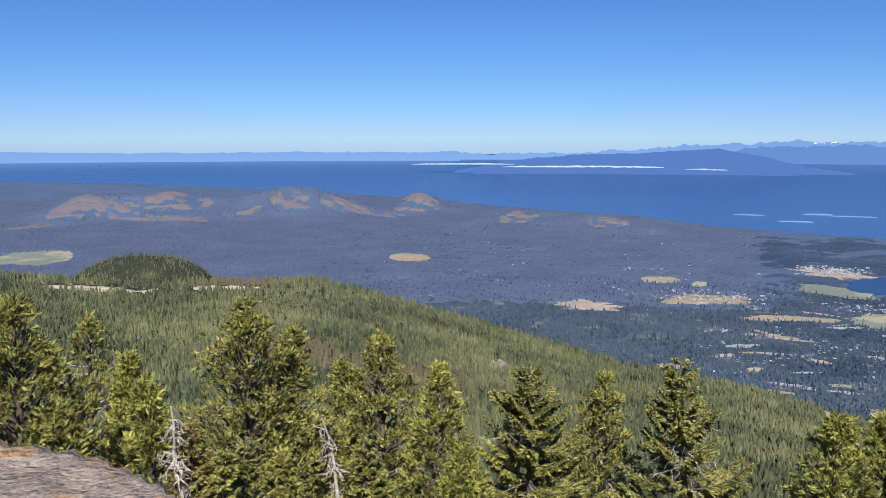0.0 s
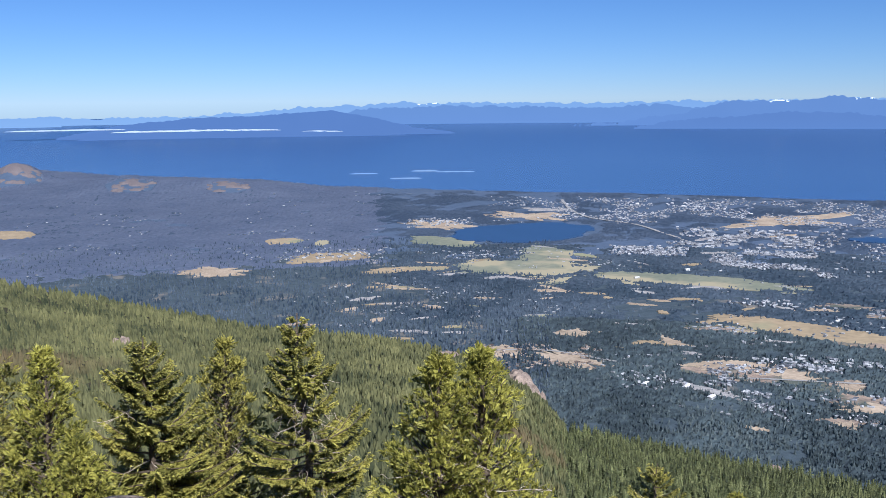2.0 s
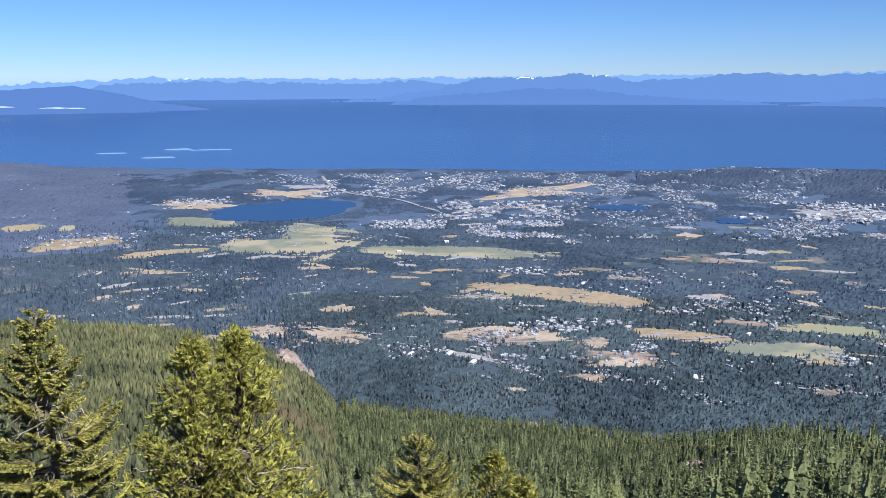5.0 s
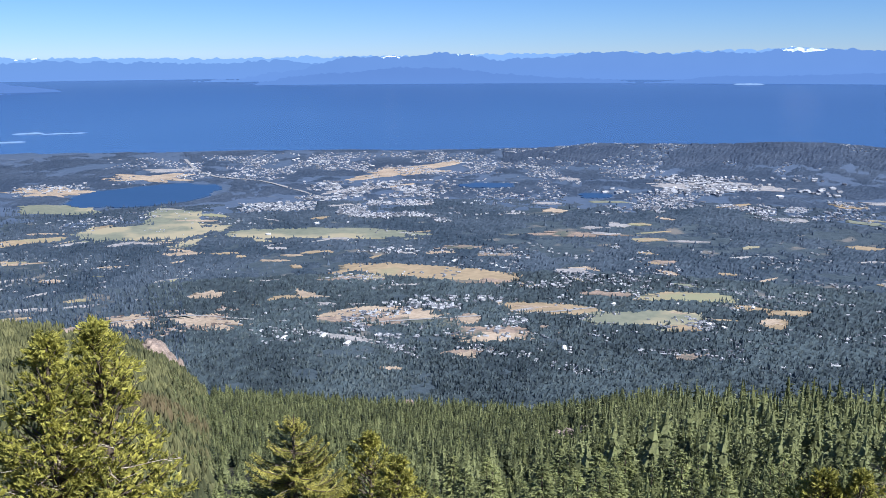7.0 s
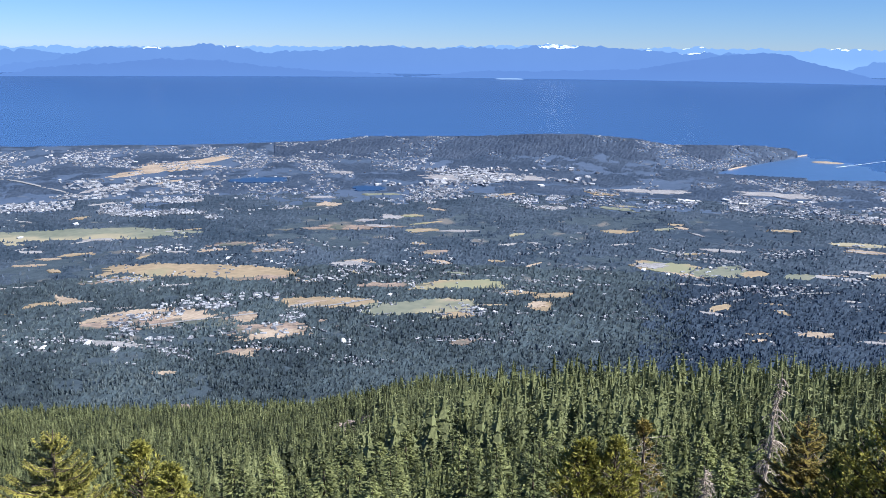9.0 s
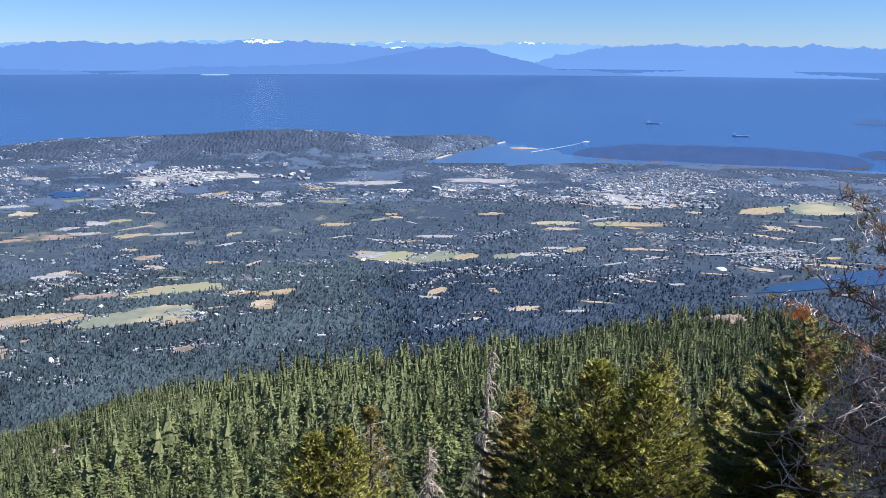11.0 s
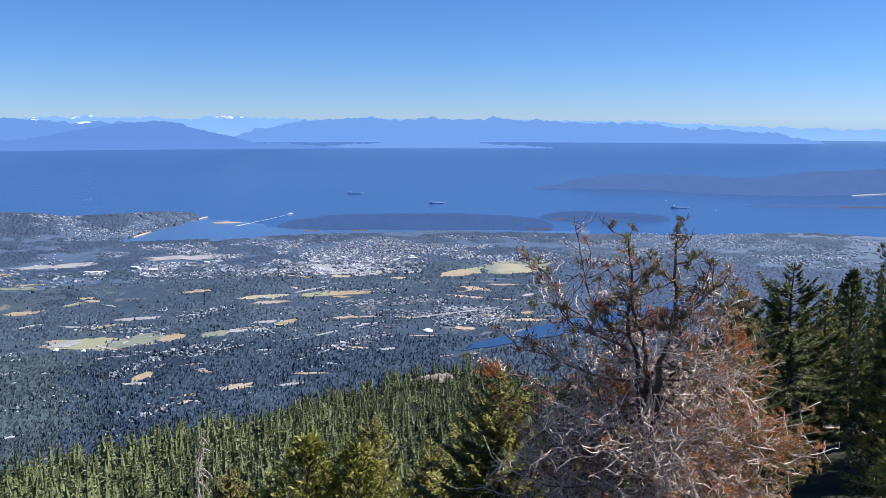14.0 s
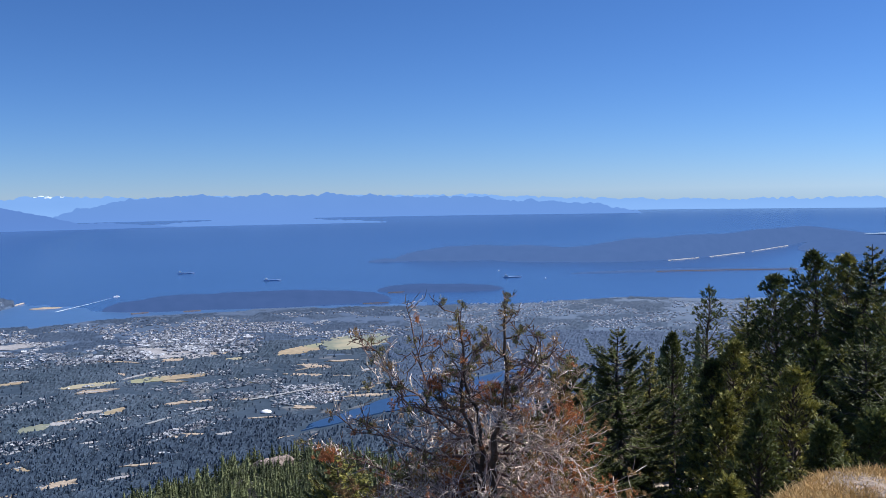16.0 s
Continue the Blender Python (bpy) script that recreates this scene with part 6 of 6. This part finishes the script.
MODELS = [slope_tree(60 + k, m, lab) for k, (m, lab) in enumerate(((BRIGHT_FIR, "dark green conifer on the forest slope"), (BRIGHT_FIR, "slender green conifer on the forest slope"),
                                                                   (BRIGHT_FIR, "broad green conifer on the forest slope"), (SLOPE_LIGHT, "yellow-green conifer in sunlit colour on the slope"),
                                                                   (SLOPE_LIGHT, "light green conifer in sunlit colour on the slope")))]
r = np.random.default_rng(99)
placed, tries = [], 0
while len(placed) < 285 and tries < 9000:
    tries += 1
    az = r.uniform(26, 118)
    d = math.sqrt(r.uniform(34 ** 2, 92 ** 2)) * (1 if az < 106 else 0.75)
    x, y = polar(az, d)
    gap = 2.4 + 0.012 * d
    if any((x - px) ** 2 + (y - py) ** 2 < gap * gap for px, py in placed):
        continue
    placed.append((x, y))
    big = float(np.interp(az, TREE_AZ, TREE_H))
    tall = (0.62 + 0.045 * big) * r.uniform(0.5, 1.05) * min(1.0, 0.5 + d / 180)
    model = MODELS[int(r.choice(5, p=(0.28, 0.28, 0.24, 0.12, 0.08)))]
    c = copy_thing(model, pose(x, y, float(ground(az, d)) - 0.2, 0, 0, r.uniform(0, 360)))
    wide = tall * r.uniform(0.9, 1.35)
    c.scale = (wide * r.uniform(0.9, 1.1), wide * r.uniform(0.9, 1.1), tall * 0.88)
for m in MODELS:
    for o in (*m.children_recursive, m):
        bpy.data.objects.remove(o)


def crown_template(seed):
    """The crown of a small conifer of unit height and reach, as arrays: sprays round a core of ragged skirts."""
    g, r = Geo(), np.random.default_rng(seed)
    one = np.ones(1)
    spires(g, 0 * one, 0 * one, 0 * one, 7.7 * one, 1.25 * one, 7, 6, r)
    fir_crown(g, 8.0, 1.9, 17, 6, 2, r, 0.85, 0.14)
    faces = [np.concatenate([f for f in g.f if f.shape[1] == k]) for k in (3, 4)]
    return np.concatenate(g.v) / np.array([1.9, 1.9, 8.0]), faces


CROWNS = [crown_template(900 + k) for k in range(7)]


def slope_wood(n, az0, az1, d0, mat, label, seed, size=1.0, d1=None):
    r = np.random.default_rng(seed)
    az = r.uniform(az0, az1, n)
    far = rim_of(az) if d1 is None else d1
    d = np.sqrt(d0 ** 2 + (far ** 2 - d0 ** 2) * r.random(n))
    keep = off_rocks(az, d)
    az, d = az[keep], d[keep]
    x, y = polar(az, d)
    h = np.interp(az, TREE_AZ, TREE_H) * size * r.uniform(0.4, 1.2, len(az)) * (1 + 0.35 * fbm(x, y, 22, seed + 5)) * np.clip(0.6 + d / 220, 0, 1)
    geo = Geo()
    z, rad = ground(az, d) - 0.2, h * r.uniform(0.2, 0.31, len(az))
    far = d > 140
    if far.any():
        spires(geo, x[far], y[far], z[far], h[far] * 0.93, rad[far] * 0.62, 5, 5, r)
        boughs(geo, x[far], y[far], z[far], h[far], rad[far] * 1.05, 8, 6, r)
    kind_of = np.where(far, -1, r.integers(0, len(CROWNS), len(x)))
    for k, (cv, cf) in enumerate(CROWNS):
        pick = np.nonzero(kind_of == k)[0]
        if len(pick):
            a = r.uniform(0, 6.28, len(pick))[:, None]
            w = rad[pick][:, None]
            vx = x[pick][:, None] + w * (cv[None, :, 0] * np.cos(a) - cv[None, :, 1] * np.sin(a))
            vy = y[pick][:, None] + w * (cv[None, :, 0] * np.sin(a) + cv[None, :, 1] * np.cos(a))
            vz = z[pick][:, None] + h[pick][:, None] * cv[None, :, 2]
            pts, first = np.stack([vx, vy, vz], -1).reshape(-1, 3), (np.arange(len(pick)) * len(cv))[:, None, None]
            base = sum(len(v) for v in geo.v)
            geo.add(pts, (cf[0][None] + first).reshape(-1, 3))
            geo.f.append((cf[1][None] + first).reshape(-1, 4) + base)
    return thing("forest", geo, mat, label, "forest", "stuff")


# sunlit and shaded foliage colours mixed to deepen the forest's light and dark
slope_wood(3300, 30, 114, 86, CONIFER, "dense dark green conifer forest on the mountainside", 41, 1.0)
slope_wood(1300, 30, 114, 86, SLOPE_LIGHT, "conifers in sunlit colour scattered through the forest", 42, 0.95)
slope_wood(4600, 29, 62, 130, SHADE_CONIFER, "forest below the ridge in shaded dark green", 43, 0.95)
slope_wood(1600, 29, 62, 130, CONIFER, "lighter-coloured trees of the forest below the ridge", 44, 0.9)
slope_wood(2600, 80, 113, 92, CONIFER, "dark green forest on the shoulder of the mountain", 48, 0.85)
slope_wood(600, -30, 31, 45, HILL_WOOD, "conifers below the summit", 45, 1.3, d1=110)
slope_wood(1300, 28, 114, 40, BRIGHT_FIR, "small green conifers filling the slope", 47, 0.6, d1=100)
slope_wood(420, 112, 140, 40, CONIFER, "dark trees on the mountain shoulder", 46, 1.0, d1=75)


def fallen_log(az, d, length, turn, seed):
    """A bleached trunk lying on the outcrop, with a few broken stubs."""
    r = np.random.default_rng(seed)
    x, y, z = ground_at(az, d)
    g, stubs = Geo(), Geo()
    s = np.linspace(-0.5, 0.5, 7)[:, None]
    c = np.array([[math.cos(turn), math.sin(turn), 0.12]])
    pts = c * s * length + np.cumsum(r.standard_normal((7, 3)) * 0.05, 0)
    tube(g, pts, np.linspace(0.24, 0.09, 7), 7)
    for k in range(6):
        p = pts[1 + k % 5]
        q = p + unit(r.standard_normal(3) + np.array([0, 0, 1.0])) * r.uniform(0.4, 1.0)
        tube(stubs, np.stack([p, (p + q) / 2 + r.standard_normal(3) * 0.05, q]), [0.06, 0.045, 0.02], 4)
    log = empty("fallen_log", (x, y, z + 1.9), "bleached fallen trunk lying across the outcrop", "log", "logs on the outcrop")
    trunk = part("trunk", g, DEADWOOD, log, smooth=True)
    tagged(part("stub_tangle", stubs, DEADWOOD, trunk, "broken branch stubs"), kind="stuff")


for k, (az, d, length, turn) in enumerate(((54.2, -1, 4, 0.4), (54.8, -3, 3.5, 1.0), (55.4, 0, 4.5, -0.3), (55.8, -2, 3, 0.7), (53.8, 1, 3, -0.8))):
    fallen_log(az, OUTCROP_D + d, length, turn, 700 + k)


# ---------------------------------------------------------------- dry grass on the summit
def grass(az0, az1, d0, d1, n, seed):
    r = np.random.default_rng(seed)
    az, d = r.uniform(az0, az1, n), r.uniform(d0, d1, n)
    x, y = polar(az, d)
    keep = fbm(x, y, 0.7, seed) > -0.55
    az, d, x, y = az[keep], d[keep], x[keep], y[keep]
    m = len(x)
    z = ground(az, d) + 0.02
    h = r.uniform(0.02, 0.06, m)
    lean = r.standard_normal((m, 2)) * 0.035
    a = r.uniform(0, 6.28, m)
    w = 0.006
    b = np.stack([x, y, z], -1)
    side = np.stack([np.cos(a) * w, np.sin(a) * w, 0 * a], -1)
    tip = b + np.stack([lean[:, 0], lean[:, 1], h], -1)
    geo = Geo()
    geo.add(np.stack([b - side, b + side, tip], 1).reshape(-1, 3), np.arange(m * 3).reshape(-1, 3))
    return thing("dry_grass", geo, DRY_GRASS, "dry golden summit grass", "grass", "stuff")


grass(112, 150, 3.4, 8.4, 130000, 3)


# ---------------------------------------------------------------- on the water
def ship(az, d, length, label, hull, white=False, turn=0.0):
    x, y = polar(az, d)
    z = float(sea_level(d))
    s = empty("ship", (x, y, z), label, "ship", "ships in the strait")
    s.rotation_euler = (0, 0, radians(-az + turn))
    k = length
    g = Geo()
    bm = [(-.5, -.07), (.36, -.07), (.5, 0), (.36, .07), (-.5, .07)]
    v = [(k * u, k * w, -0.2) for u, w in bm] + [(k * u * 1.03, k * w * 1.1, 0.055 * k) for u, w in bm]
    g.add(v, [[i, (i + 1) % 5, 5 + (i + 1) % 5, 5 + i] for i in range(5)])
    g.f.append(np.array([[5, 6, 7, 8, 9]]))
    part("hull", g, hull, s)
    g = Geo()
    blocks = ((-.42, -.28, .06, .05, .15),) if not white else ((-.44, .34, .06, .05, .12), (-.3, .2, .05, .12, .16), (-.05, .05, .03, .16, .21))
    for u0, u1, w, z0, z1 in blocks:
        v = [(k * u, k * q, k * zz) for zz in (z0, z1) for u, q in ((u0, -w), (u1, -w), (u1, w), (u0, w))]
        g.add(v, [[0, 1, 5, 4], [1, 2, 6, 5], [2, 3, 7, 6], [3, 0, 4, 7], [4, 5, 6, 7]])
    deck = part("superstructure", g, WHITE, s, "white superstructure")
    g = Geo()
    f0 = -.37 if not white else -.12
    tube(g, [(k * f0, 0, k * .14), (k * f0, 0, k * .21)], [k * .022, k * .018], 8)
    part("funnel", g, hull, deck)
    return s


ship(90.83, 2114, 36, "dark freighter at anchor in the strait", HAZED_HULL)
ship(95.91, 1868, 34, "dark freighter at anchor in the strait", HAZED_HULL)
ship(110.75, 1832, 36, "dark freighter at anchor off the harbour", HAZED_HULL, turn=10)
ship(86.85, 1682, 12, "white ferry leaving the bay", WHITE, True, 20)
ship(109.9, 1994, 6, "small white boat on the strait", WHITE, True, 60)
ship(112.8, 1816, 5, "small white boat off the harbour", WHITE, True, 70)
geo = Geo()
t = np.linspace(0, 1, 30)
a = 86.7 - 3.2 * t
dd = 1675 - 175 * t ** 0.8
x0, y0 = polar(a, dd - 1.0 - 3 * t)
x1, y1 = polar(a, dd + 1.0 + 3 * t)
geo.add(np.concatenate([np.stack([x0, y0, 0 * t + PLAIN + 0.6], -1), np.stack([x1, y1, 0 * t + PLAIN + 0.6], -1)]), np.stack([np.arange(29), np.arange(29) + 1, np.arange(29) + 31, np.arange(29) + 30], -1))
thing("ferry_wake", geo, FOAM, "pale foamy wake trailing behind the ferry", "wake", "structure")

# ---------------------------------------------------------------- buildings that stand out in the valley
def building(az, el, length, width, height, label, turn=0.0, dome=False):
    x, y = on_plain(az, el)
    x, y = float(x), float(y)
    d = math.hypot(x, y)
    b = empty("building", (x, y, float(ground(az, d)) + 0.3), label, "building", "valley buildings")
    b.rotation_euler = (0, 0, radians(turn))
    g = Geo()
    if dome:
        n, m = 12, 6
        v = [(length / 2 * math.cos(i * 2 * math.pi / n) * math.cos(j * math.pi / 2 / m), length / 2 * math.sin(i * 2 * math.pi / n) * math.cos(j * math.pi / 2 / m), height * math.sin(j * math.pi / 2 / m)) for j in range(m + 1) for i in range(n)]
        g.add(v, [[j * n + i, j * n + (i + 1) % n, (j + 1) * n + (i + 1) % n, (j + 1) * n + i] for j in range(m) for i in range(n)])
        part("dome", g, WHITE, b, smooth=True)
        return b
    c = ((-.5, -.5), (.5, -.5), (.5, .5), (-.5, .5))
    g.add([(length * u, width * w, k) for k in (0, height) for u, w in c], [[0, 1, 5, 4], [1, 2, 6, 5], [2, 3, 7, 6], [3, 0, 4, 7]])
    part("wall", g, WALLS, b)
    g = Geo()
    e = 0.54
    g.add([(length * u * 1.06, width * w * 1.08, height) for u, w in c] + [(-length * e, 0, height + width * 0.2), (length * e, 0, height + width * 0.2)], [[0, 1, 5, 4], [2, 3, 4, 5]])
    g.f.append(np.array([[1, 2, 5], [3, 0, 4]]))
    part("roof", g, WHITE, b, "pale metal roof")
    return b


building(54.0, -18.1, 3.4, 3.4, 2.6, "white dome among the valley trees", dome=True)
building(95.3, -13.15, 9, 5, 1.8, "white arched hall beside the lake", 20, dome=True)
for az, el, ln, wd, h, turn in ((62.9, -16.2, 4, 2.5, 1.4, 20), (63.8, -16.3, 3, 2, 1.2, 60), (57.0, -15.3, 4, 2.4, 1.4, 10), (46.9, -12.8, 4, 2, 1.2, 0), (49.6, -13.1, 3, 2, 1.1, 40),
                                (65.4, -15.0, 3, 2, 1.2, 15), (73.0, -13.3, 7, 3, 1.3, 10), (74.5, -13.5, 5, 3, 1.3, 12), (36.0, -17.3, 6, 3, 1.4, 30), (38.5, -17.3, 7, 3, 1.4, 35), (40.0, -17.8, 6, 3, 1.4, 28),
                                (85.8, -12.6, 3, 2, 1.2, 70), (35.3, -10.9, 5, 2.4, 1.4, 0), (77.0, -12.9, 3, 2, 1.2, 0), (38.3, -10.35, 5, 3, 2.0, 0)):
    building(az, el, ln, wd, h, "pale farm building with a metal roof", turn)
for k in range(26):
    r = np.random.default_rng(300 + k)
    az, el = ((r.uniform(58.5, 66.5), r.uniform(-8.4, -7.9)), (r.uniform(86, 94.5), r.uniform(-8.95, -8.5)), (r.uniform(74, 82), r.uniform(-9.1, -8.6)), (r.uniform(30, 42), r.uniform(-6.9, -6.3)))[k % 4]
    building(az, el, r.uniform(5, 11), r.uniform(3, 5), r.uniform(1.2, 1.8), "large pale flat commercial hall in the town", r.uniform(0, 90))
